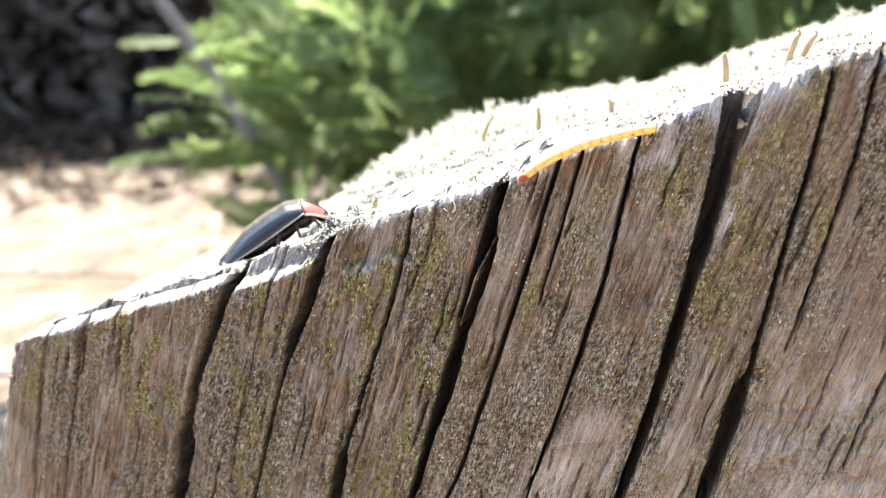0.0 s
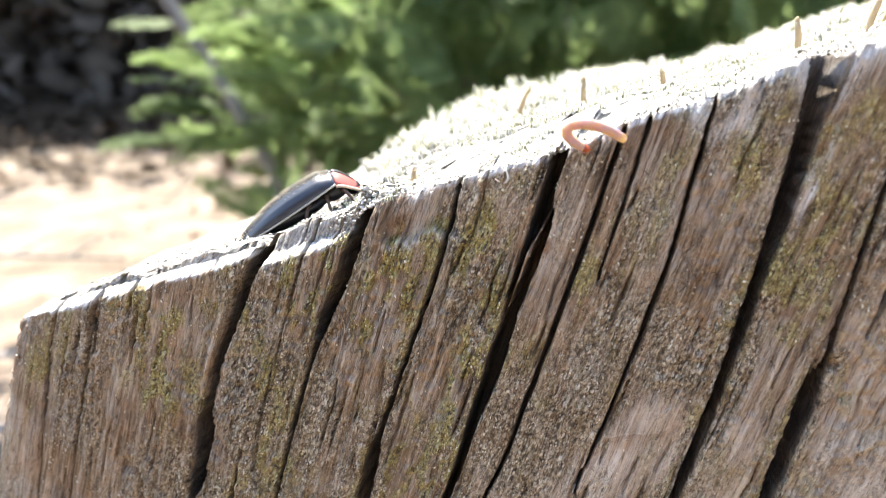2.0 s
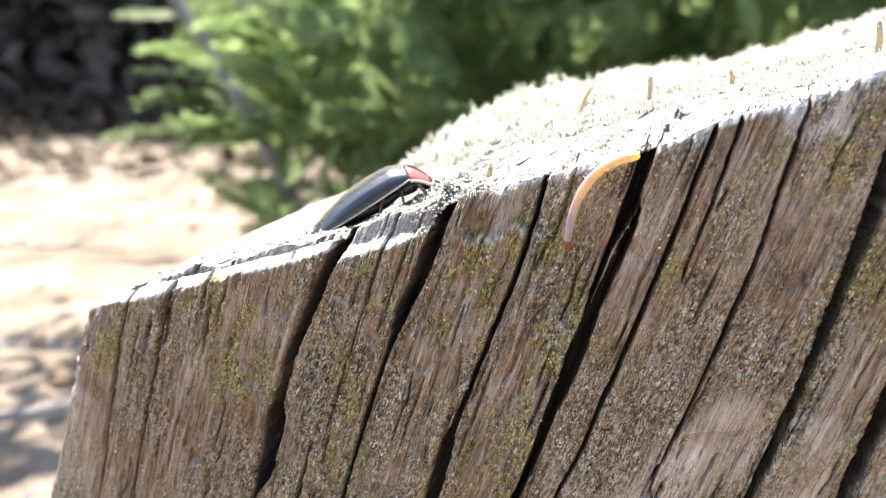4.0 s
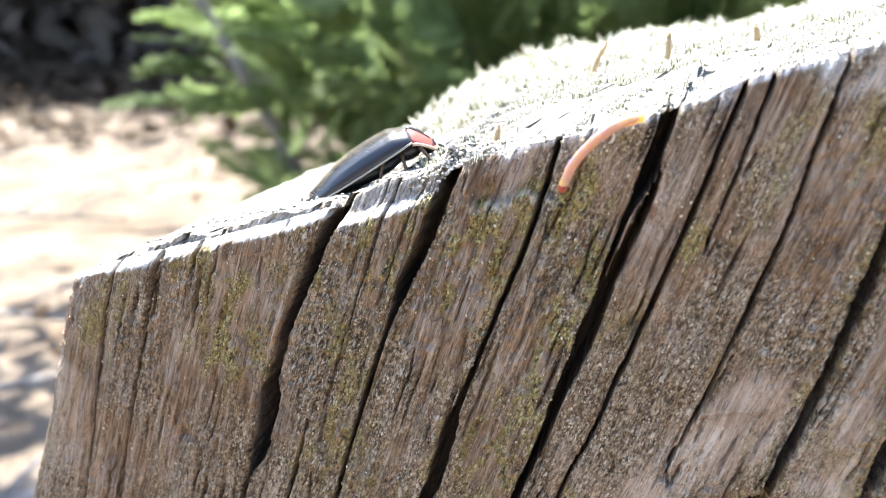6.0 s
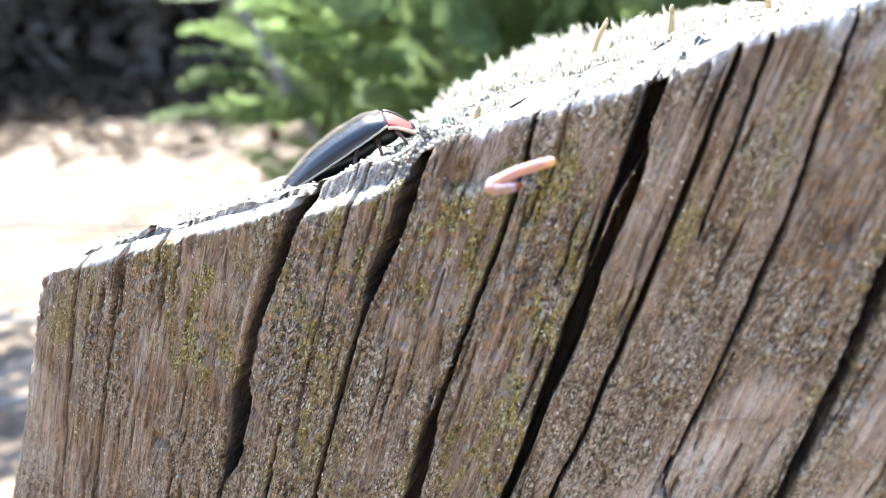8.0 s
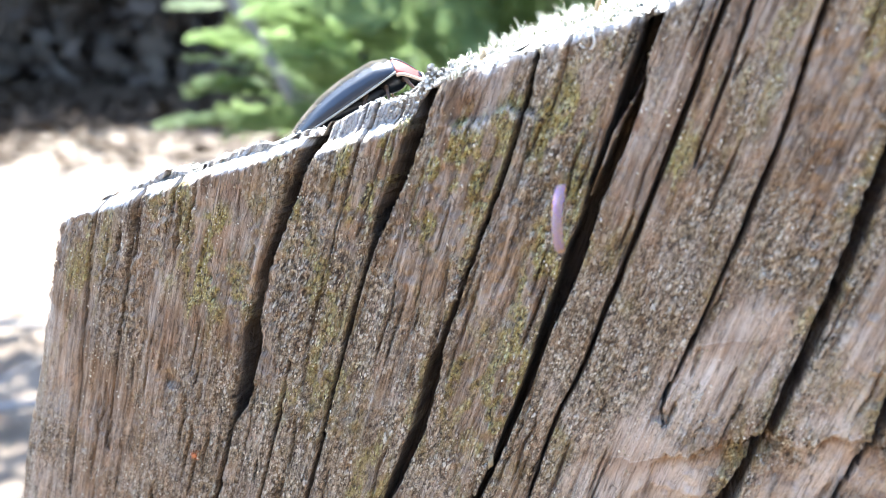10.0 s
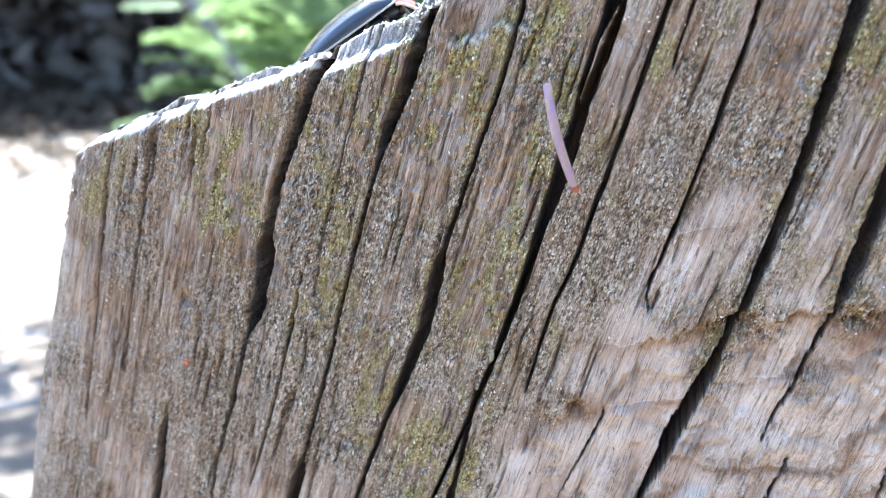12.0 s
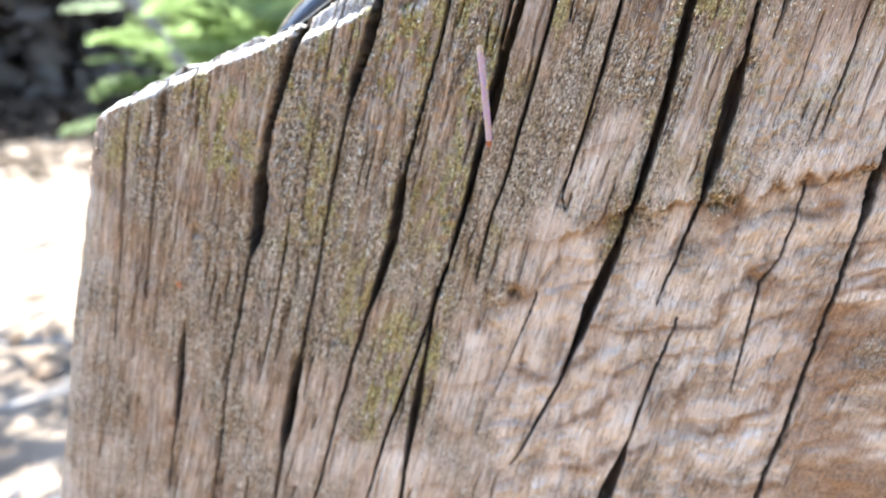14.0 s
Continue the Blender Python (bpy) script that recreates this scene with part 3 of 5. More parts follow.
def make_stump():
    stump = new("tree_stump")
    stump.matrix_world = STUMP
    tagged(stump, "weathered grey-brown tree stump with a slanting top and deep drying cracks", "tree stump")
    p = plan()
    u0, b0, s0 = p.T
    n = len(p)
    d = np.roll(p[:, :2], -1, 0) - np.roll(p[:, :2], 1, 0)
    nu, nb = d[:, 1] / np.hypot(*d.T), -d[:, 0] / np.hypot(*d.T)
    zt = rim(u0)
    for _ in range(25):
        zt = rim(u0 + LEAN * zt)
    calm = 0.5
    zt = zt + calm * (0.22 * layers(s0 / 0.9, 0 * s0, 21) + 0.12 * grain_noise(s0 / 0.3, 0 * s0, 22))
    zt = zt + rise(u0 + LEAN * zt, b0)
    f = np.linspace(0, 1, 380)[:, None]
    z = zt + f * (-54 - zt)
    z = np.concatenate([z, np.linspace(-54, FLOOR - 10, 26)[1:, None] * np.ones(n)])
    s = s0 * np.ones_like(z)
    u, b = shifted(u0 * np.ones_like(z), b0 * np.ones_like(z), z)
    front = ((s0 > -58) & (s0 < 49)).astype(float)
    h = relief(s, u, z)
    cut = np.zeros_like(h)
    some = np.flatnonzero(front)
    cut[:, some] = carve(s[:, some], u[:, some], z[:, some])
    top_gap = zt - z
    h = h * (1 - 0.9 * ease(cut / 0.7)) - cut - 0.75 * (1 - np.clip(top_gap / (0.85 + 0.16 * layers(s / 2.4, 0 * z, 24)), 0, 1)) * ease((-9 - u) / 3) - 1.0 * (1 - np.clip(top_gap / (1.6 + 0.6 * grain_noise(s / 2.0, 0 * z, 23)), 0, 1)) ** 2 * (0.5 - 0.15 * ease((u + 8) / 6))
    h *= np.where(z < -54, 2.0, 1.0)
    x, y = u + nu * h, b + nb * h
    # where a deep check opens the rim, its end follows the cut face
    raised = np.where(cut[0] > 1.2, top_height(x[0], y[0], cut[0]) - z[0], 0.0)
    z[0] += raised
    zt = zt + raised
    verts = np.stack([x, y, z + LEVEL / MM], -1) * MM
    rows = len(z)
    i = np.arange(rows - 1)[:, None] * n
    j = np.arange(n)[None, :]
    j2 = (j + 1) % n
    faces = np.stack([i + j, i + n + j, i + n + j2, i + j2], -1).reshape(-1, 4)
    side = mesh_part("side", verts.reshape(-1, 3), faces, WOOD, stump, "weathered cracked wood with lichen crusts")
    me = side.data

    def put(name, values, kind="FLOAT"):
        a = me.attributes.new(name, kind, "POINT")
        a.data.foreach_set("value" if kind == "FLOAT" else "vector", np.asarray(values, np.float32).ravel())

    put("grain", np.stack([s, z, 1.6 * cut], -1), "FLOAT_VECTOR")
    put("face", np.stack([u + 0.4 * b, z, 1.6 * cut], -1), "FLOAT_VECTOR")
    gap = ledge_gap(u, z)
    ragged = layers(u / 4.5, z / 5.5, 51)
    bare = np.clip(ease((gap + 3) / 5) * (0.85 + 0.3 * ragged) * (0.1 + 0.9 * ease((u + 8) / 9)) + 0.2 * ease((gap + 14) / 10) * ease(0.5 + ragged), 0, 1)
    bare = np.clip(bare + 0.22 * ease((-8 - z) / 26) * ease((2 - u) / 6) * ease(0.6 + ragged), 0, 1)
    near_rim = rim(u) - z
    bare = np.maximum(bare, 0.75 * ease((13 - near_rim) / 8) * ease((u - 2) / 3) * (0.2 + 0.8 * ease((25.5 - u) / 2)) * ease(1.4 * layers(s / 2.6, z / 16, 59) + 0.1))
    bare = np.maximum(bare, 0.6 * ease((7 - near_rim) / 4) * ease((u + 10) / 1) * ease((4 - u) / 3) * ease(0.5 + layers(s / 1.6, z / 10, 60)))
    bare = np.maximum(bare, 0.55 * ease((u - 0.3 * (z - 5) - 25.2) / 1.2) * ease((8 - z) / 8) * (0.75 + 0.35 * ragged))
    bare = np.maximum(bare, 0.8 * ease((gap + 11) / 5) * ease((u - 0.3 * (z + 5)) / 3) * ease(0.75 + ragged))
    bare = np.maximum(bare, (0.66 + 0.35 * ragged) * ease((u + 1.7 - 0.8 * (z + 11.4)) / 2.0) * ease((9 - z) / 6) * ease((27 - u) / 3))
    lane = u - 0.3 * (z - 5)
    bare = np.maximum(bare, (0.8 + 0.3 * ragged) * ease((lane - 24.6) / 1.2) * ease((20 - z) / 8))
    bare = np.maximum(bare, (0.5 + 0.45 * ragged) * ease((lane - 17.2) / 1.0) * ease((12 - z) / 8))
    bare = np.maximum(bare, (0.65 + 0.35 * ragged) * ease((lane - 8.0) / 2.0) * ease((5 - z) / 7))
    # paler left edge: the skylight on it is put into the colour
    bare = np.maximum(bare, 0.4 * ease((-44.5 - s) / 4) * ease(0.7 + ragged))
    bare = bare * (1 - 0.85 * np.maximum(patch(u, z, -8.6, -20.5, 2.2, 5), patch(u, z, -14.0, -28, 4.0, 6)))
    bare = np.clip(bare, 0, 1) * ease((1.2 - cut) / 0.6)
    put("bare", bare)
    put("band", ring_band(u, z))
    put("chip", ease((layers((u + 0.6 * z) / 3.2, (z - 0.36 * u) / 1.5, 34) - 0.12) / 0.08) * ease(gap / 2) * ease((u + 3) / 3))
    stain = (0.35 + 0.6 * ease(0.5 + 1.2 * layers(u / 4.5, 0 * z, 33))) * np.exp(-((gap - 0.6) / 1.1) ** 2) * ease(0.5 + 1.2 * layers(u / 3, z / 3, 52))
    stain = np.maximum(stain, 0.9 * ease((u - 29) / 9) * ease((-9 - z + 0.3 * (u - 30)) / 7) * ease(0.45 + 1.4 * layers((u + 0.6 * z) / 9, (z - 0.36 * u) / 2.2, 53)))
    stain = np.maximum(stain, 0.75 * ease((lane - 41.5) / 4) * ease((-4 - z) / 6) * ease(0.55 + 1.2 * layers(u / 4, z / 3, 90)))
    saw = ring_band(u, z)
    stain = np.maximum(stain, 0.95 * ease((gap - 1) / 3) * np.exp(-((saw - 0.9) / 0.07) ** 2) * ease(0.6 + 1.3 * layers(u / 5, z / 3, 58)) * ease((u + 2) / 6))
    stain = np.maximum(stain, 0.5 * ease((u - 25) / 2) * ease((z - 8) / 8) * ease(0.6 + layers(s / 3, z / 9, 79)))
    for pu, pz, pr in ((15.4, -6.0, 3.8), (25.4, -4.6, 3.2), (27.3, 10.8, 1.3), (30, -13.4, 2.4), (2.5, -15, 2.0), (22.5, 15, 1.5), (-8.2, 19.2, 1.2), (4.6, 18.6, 0.7)):
        stain = np.maximum(stain, 0.9 * ease(1.3 - np.hypot(u - pu, z - pz) / pr * (1 + 0.3 * grain_noise(u, z, 54))))
    put("stain", np.clip(stain, 0, 1))
    lichen = 0.66 * ease(1.5 * layers(u / 5, z / 9, 55) - 0.02) * ease((z + 18) / 14) * (1 - bare)
    for pu, pz, ru, rz, k in ((-32.2, 4.4, 1.5, 4.2, 1.8), (-35, 7, 1.0, 4, 0.6), (-16, 14.5, 2.4, 4, 1.1), (-9.4, 13.5, 1.9, 4, 1.3), (-5.6, 16, 1.0, 5, 0.8), (-0.5, 18.5, 1.7, 3.2, 1), (-1.6, 7, 1.3, 7, 1), (-4.6, -4, 1.2, 5, 0.9), (8.4, 18, 0.8, 4, 0.7), (13.6, 24, 1.2, 6, 0.5), (20.6, 28, 1.0, 5, 0.6), (-47, 3, 1.2, 6, 0.6), (-43.5, 5, 0.8, 5, 0.5), (-20.8, -3, 1.6, 6, 0.5), (-9, -16, 1.2, 4, 0.6), (-9.5, -24, 1.8, 6, 1.0), (-14, -26, 2.6, 7, 0.9), (-17.5, -16, 1.6, 5, 0.7), (27, 27, 1.5, 5, 0.35)):
        lichen = np.maximum(lichen, k * patch(u, z, pu, pz, ru, rz))
    for i, lo, hi, reach in ((8, -14, 24, 1.1), (9, -6, 14, 0.9), (4, -22, 14, 0.9), (2, -12, 12, 0.9)):
        k = CRACKS[i][1]
        away = np.abs(u - np.interp(z, k[:, 1], k[:, 0]) + 0.5) + 0.4 * layers(u / 1.2, z / 2, 57)
        lichen = np.maximum(lichen, 0.5 * ease(1.5 - away / reach) * ease((z - lo) / 4) * ease((hi - z) / 4))
    for pu, pz, pr in ((16.0, -4.5, 2.4), (25.2, -3.8, 1.3), (3.0, 24.0, 1.2), (-6.0, -15.5, 1.8)):
        lichen = np.maximum(lichen, 0.5 * ease(1.4 - np.hypot(u - pu, z - pz) / pr))
    lichen = lichen * ease(0.55 + 1.3 * layers(s / 1.0, z / 2.4, 70)) * ease((0.9 - cut) / 0.4)
    put("lichen", np.clip(lichen, 0, 1))
    crust = ease(0.5 + 1.0 * layers(u / 6, z / 11, 56)) * (1 - 0.85 * bare) * (1 - 0.4 * ease((-27.5 - lane) / 3))
    for i, lo, hi, reach in ((8, -14, 24, 1.7), (9, -6, 14, 1.3), (4, -20, 14, 1.2), (2, -12, 12, 1.3), (1, -12, 12, 1.2)):
        k = CRACKS[i][1]
        d = np.abs(u - np.interp(z, k[:, 1], k[:, 0])) + 0.5 * layers(u / 1.2, z / 2, 57)
        crust = np.maximum(crust, 0.95 * ease(1.5 - d / reach) * ease((z - lo) / 4) * ease((hi - z) / 4))
    for pu, pz, pr in ((16.0, -4.5, 3.0), (25.2, -3.8, 1.8), (3.0, 24.0, 1.6), (-6.0, -15.5, 2.5), (-8.6, -22.0, 3.4), (-11.6, -29.0, 3.0), (-15.0, -26.0, 3.6), (-18.0, -33.0, 3.2)):
        crust = np.maximum(crust, ease(1.4 - np.hypot(u - pu, z - pz) / pr * (1 + 0.4 * layers(u / 0.9, z / 0.9, 77))))
    # breaks up the shade painted into the checks
    put("check_shade", ease(1.1 + 0.5 * layers(s / 0.8, z / 3, 78)))
    put("crust", np.clip(crust, 0, 1) * ease((0.9 - cut) / 0.4))
    # bleached rim fibres, with the glare along the rim painted over them
    bleach_glare = 0.8 * ease((0.9 + 2.7 * ease((u - 6) / 8) + (0.7 + 0.9 * ease((u - 6) / 8)) * layers(s / 1.1, 0 * z, 64) - near_rim) / (0.8 + 0.8 * ease((u - 6) / 8))) * ease((u + 9) / 3) * ease(0.45 + layers(s / 3.5, z / 9, 65))
    bleach_glare = np.maximum(bleach_glare, 0.7 * ease((u + 9) / 3) * ease((0.5 + 0.15 * layers(s / 0.8, 0 * z, 66) - near_rim) / 0.3))
    bleach_glare = np.maximum(bleach_glare, 0.6 * ease((0.9 + 0.4 * layers(s / 0.9, 0 * z, 67) - near_rim) / 0.4) * ease((u + 21.5) / 0.5) * ease((-11.5 - u) / 0.5))
    bleach_glare = np.maximum(bleach_glare, 0.85 * ease((0.95 + 0.35 * layers(s / 1.3, 0 * z, 85) - near_rim) / 0.3) * ease((-20 - u) / 1.5))
    # ragged lip of the flake: bleached, with its lit edge painted in
    lip = flake_lip(u, z)
    bleach_glare = np.maximum(bleach_glare, 0.5 * np.exp(-((lip + 0.3) / 0.3) ** 2) * ease((u + 10.2) / 0.5) * ease((-2.2 - u) / 0.5) * ease(0.4 + 1.3 * layers(u / 0.45, z / 0.45, 86)))
    # sunlit lip of the wide crack, painted in as a pale line
    k = CRACKS[8][1]
    wall = u - np.interp(z, k[:, 1], k[:, 0]) - 1.5 - 0.25 * layers(z / 2.2, 0 * z, 68)
    bleach_glare = np.maximum(bleach_glare, 0.9 * ease(1.3 - np.abs(wall) / 0.45) * ease((z - 20) / 6) * ease(0.6 + layers(s / 1.0, z / 1.6, 69)))
    put("bleach_glare", np.clip(bleach_glare, 0, 1) * ease((1.2 - cut) / 0.6))
    tops = np.stack([x[0], y[0], zt], -1)
    edge_line = np.stack([u[0], b[0]], -1)
    FRONT.append((x[:380:2, some][:, ::2], y[:380:2, some][:, ::2], z[:380:2, some][:, ::2]))
    make_top(stump, tops, np.stack([u[0], b[0]], -1))
    return tops, edge_line


TOP_MID = np.array([26.0, 50.0])


def top_height(u, b, w):
    """Height of the cut face, w millimetres in from the rim."""
    z = rim(u)
    # a worn front step, a broken terrace behind it, and the raised block under the beetle
    step = 2.0 + 0.7 * grain_noise(u / 3.1, 0 * u, 81) + 0.25 * grain_noise(u / 0.8, 0 * u, 82)
    z = z + (0.5 + 0.25 * grain_noise(u / 2.3, 0 * u, 83)) * ease((w - step) / 0.35) * ease((u + 46) / 5) * ease((-10 - u) / 2)
    z = z + 1.5 * ease((w - 1.0) / 0.5) * ease((u + 21.4) / 0.6) * ease((-11 - u) / 1)
    z = z + 1.1 * ease((w - 4) / 12) * ease((u + 17) / 9) * (1 - 0.6 * ease((u - 12) / 16)) + rise(u, b)
    ridges = np.abs(grain_noise(u / 8, w * 0.9, 73)) + 0.6 * np.abs(grain_noise(u / 4.5, w * 1.9, 74))
    z = z + 0.75 * (ridges - 0.5) * ease((w - 0.5) / 0.8) * ease((6.0 - w) / 2) * ease((u + 12) / 4)
    return z + 0.25 * layers(u / 2.5, b / 2.5, 61) * ease(w / 2) + 0.6 * layers(u / 9, b / 9, 62) * ease((w - 4) / 8)


def make_top(stump, tops, plain):
    n = len(tops)
    off = TOP_MID - tops[:, :2]
    far = np.hypot(*off.T)[:, None]
    way = off / far
    steps = np.array([0, 0.15, 0.3, 0.5, 0.75, 1.0, 1.2, 1.4, 1.6, 1.8, 2.0, 2.25, 2.5, 2.75, 3.0, 3.3, 3.6, 3.9, 4.2, 4.6, 5, 5.5, 6, 6.5, 7, 7.7, 8.5, 10, 12, 14, 17, 20, 24, 28, 33, 38, 43, 48])
    set_back = np.hypot(*(plain - tops[:, :2]).T)      # where a check opens the rim
    rings = [tops]
    for w in steps[1:]:
        start = tops[:, :2] + (plain - tops[:, :2]) * ease((w - 0.4) / 3) * (set_back < 1.2)[:, None]
        q = start + way * np.minimum(w, far * (0.6 * w / 48 + 0.35))
        ww = np.minimum(w + set_back * (set_back >= 1.2), far[:, 0] * 0.95)
        z = top_height(q[:, 0], q[:, 1], ww)
        k = ease(w / 1.2)
        z = tops[:, 2] * (1 - k) + z * k + 0.10 * grain_noise(q[:, 0] / 0.35, q[:, 1] / 0.35, 63) * k
        rings.append(np.column_stack([q, z]))
    verts = np.concatenate(rings + [[[TOP_MID[0], TOP_MID[1], float(top_height(TOP_MID[0], TOP_MID[1], 40.0))]]])
    verts[:, 2] += LEVEL / MM
    i = np.arange(len(rings) - 1)[:, None] * n
    j = np.arange(n)[None, :]
    j2 = (j + 1) % n
    faces = np.stack([i + j, i + j2, i + n + j2, i + n + j], -1).reshape(-1, 4)
    last = (len(rings) - 1) * n
    # the middle is closed with a fan of its own
    top = mesh_part("cut_face", verts * MM, faces, CUT, stump, "sun-bleached oblique cut face")
    me = top.data
    me.materials.append(WOOD)
    normals = np.zeros(3 * len(me.polygons), np.float32)
    me.polygons.foreach_get("normal", normals)
    ring_of = np.repeat(np.arange(len(rings) - 1), n)
    steep = (np.abs(normals[2::3]) < 0.72) & (ring_of < 12)
    me.polygons.foreach_set("material_index", steep.astype(np.int32))
    for name, data in (("grain", np.column_stack([verts[:, 0] - LEAN * (verts[:, 2] - LEVEL / MM), verts[:, 2] - LEVEL / MM, verts[:, 1]])), ("face", np.column_stack([verts[:, 0], verts[:, 2] - LEVEL / MM, verts[:, 1]]))):
        me.attributes.new(name, "FLOAT_VECTOR", "POINT").data.foreach_set("vector", data.astype(np.float32).ravel())
    for name, value in (("bare", 0.0), ("band", 0.0), ("chip", 0.0), ("stain", 0.0), ("lichen", 0.0), ("crust", 0.8), ("bleach_glare", 0.35), ("check_shade", 0.0)):
        me.attributes.new(name, "FLOAT", "POINT").data.foreach_set("value", np.full(len(verts), value, np.float32))
    ring = np.concatenate([verts[last:last + n], verts[-1:]])
    fan = np.stack([j[0], j2[0], np.full(n, n)], -1)
    mesh_part("cut_face_middle", ring * MM, fan, CUT, stump)
    return top


TOPS, EDGE_LINE = make_stump()


def on_top(u, b):
    """Height on the cut face at a place, with the distance from the rim told by the outline."""
    w = float(np.min(np.hypot(EDGE_LINE[:, 0] - u, EDGE_LINE[:, 1] - b)))
    return float(top_height(np.float64(u), np.float64(b), np.float64(w))), w


OUTLINE = EDGE_LINE[::6]


def inside(u, b):
    x, y = OUTLINE.T
    x2, y2 = np.roll(x, -1), np.roll(y, -1)
    cross = ((y > b) != (y2 > b)) & (u < (x2 - x) * (b - y) / (y2 - y + 1e-9) + x)
    return cross.sum() % 2 == 1


def make_moss():
    rng = np.random.default_rng(11)
    n = 260000
    u = rng.uniform(-44, 62, n)
    b = np.where(rng.random(n) < 0.72, rng.uniform(0.5, 104, n), rng.uniform(0.5, 10, n))
    x, y = OUTLINE.T
    x2, y2 = np.roll(x, -1), np.roll(y, -1)
    keep = np.zeros(n, bool)
    w = np.zeros(n)
    for i in range(0, n, 3000):
        uu, bb = u[i:i + 3000, None], b[i:i + 3000, None]
        keep[i:i + 3000] = (((y > bb) != (y2 > bb)) & (uu < (x2 - x) * (bb - y) / (y2 - y + 1e-9) + x)).sum(1) % 2 == 1
        w[i:i + 3000] = np.hypot(x - uu, y - bb).min(1)
    cover = ease((u + 16 + 0.42 * np.maximum(b - 22, 0)) / 8 + 0.4 * layers(u / 5, b / 5, 71))
    keep &= (w > 3.4 + 3.0 * rng.random(n) + 2.6 * ease((u - 4) / 6) + 2.6 * layers(u / 3, b / 30, 75)) & (layers(u / 2.6, b / 2.6, 76) > -0.15 - 0.45 * ease((b - 14) / 20) + 0.2 * ease((u - 8) / 8)) & (rng.random(n) < cover)
    u, b, w = u[keep], b[keep], w[keep]
    n = len(u)
    z = top_height(u, b, w)
    tuft = layers(u / 2.2, b / 2.2, 72)
    tall = rng.uniform(0.35, 1.15, n) * (1 - 0.4 * ease((u - 4) / 8)) * (0.2 + 1.0 * ease((w - 3) / 9)) * (1 + 0.8 * tuft) * np.where(rng.random(n) < 0.03, 1.5, 1) * (1 + 0.9 * ease((b - 12) / 30) * np.maximum(layers(u / 2.6, b / 2.6, 84), -0.2))
    tall = np.maximum(tall * (0.42 + 0.58 * ease((b - 18) / 40)), 0.18)
    wide = rng.uniform(0.05, 0.12, n) * (0.7 + 0.3 * ease((w - 1) / 9)) * (1 + 1.6 * ease((b - 25) / 40))
    a, la, lk = rng.uniform(0, 6.3, n), rng.uniform(0, 6.3, n), rng.uniform(0.1, 0.8, n) * tall
    lx, ly = lk * np.cos(la), lk * np.sin(la)
    # longer tufts stand out of the cushion towards the back
    many = 420
    tu, tb = rng.uniform(-36, 44, many), rng.uniform(46, 98, many)
    within = (tu > -14 - 0.36 * np.maximum(tb - 22, 0)) & ((((y > tb[:, None]) != (y2 > tb[:, None])) & (tu[:, None] < (x2 - x) * (tb[:, None] - y) / (y2 - y + 1e-9) + x)).sum(1) % 2 == 1)
    tu, tb = tu[within], tb[within]
    grow = rng.uniform(0.7, 1.9, len(tu)) * (1 - 0.4 * ease((tu - 2) / 14))
    one_of = np.repeat(np.arange(len(tu)), 42)
    ta, tr = rng.uniform(0, 6.3, len(one_of)), np.abs(rng.normal(0, 0.5, len(one_of)))
    u2, b2 = tu[one_of] + tr * np.cos(ta), tb[one_of] + tr * np.sin(ta)
    k2 = grow[one_of] * rng.uniform(0.5, 1.1, len(one_of))
    z = np.concatenate([z, top_height(u2, b2, np.full(len(u2), 14.0))])
    u, b, n = np.concatenate([u, u2]), np.concatenate([b, b2]), n + len(u2)
    tall, wide = np.concatenate([tall, k2]), np.concatenate([wide, rng.uniform(0.06, 0.16, len(u2))])
    a = np.concatenate([a, rng.uniform(0, 6.3, len(u2))])
    lx, ly = np.concatenate([lx, 0.7 * k2 * np.cos(ta) * tr]), np.concatenate([ly, 0.7 * k2 * np.sin(ta) * tr])
    cols = [np.stack([u + wide * np.cos(a + 2.094 * k), b + wide * np.sin(a + 2.094 * k), z - 0.3], -1) for k in range(3)]
    cols += [np.stack([u + 0.5 * lx + wide * np.cos(a + 2.094 * k + 0.5), b + 0.5 * ly + wide * np.sin(a + 2.094 * k + 0.5), z + 0.6 * tall], -1) for k in range(3)]
    cols.append(np.stack([u + lx, b + ly, z + tall], -1))
    verts = np.stack(cols, 1).reshape(-1, 3)
    one = []
    for k in range(3):
        k2 = (k + 1) % 3
        one += [(k, k2, 3 + k2), (k, 3 + k2, 3 + k), (3 + k, 3 + k2, 6)]
    faces = (np.array(one)[None] + 7 * np.arange(n)[:, None, None]).reshape(-1, 3)
    verts[:, 2] += LEVEL / MM
    m = mesh_part("moss", verts * MM, faces, MOSS)
    m.matrix_world = STUMP
    tagged(m, "pale dry moss and lichen cushion glaring in the sun", "moss", kind="stuff")


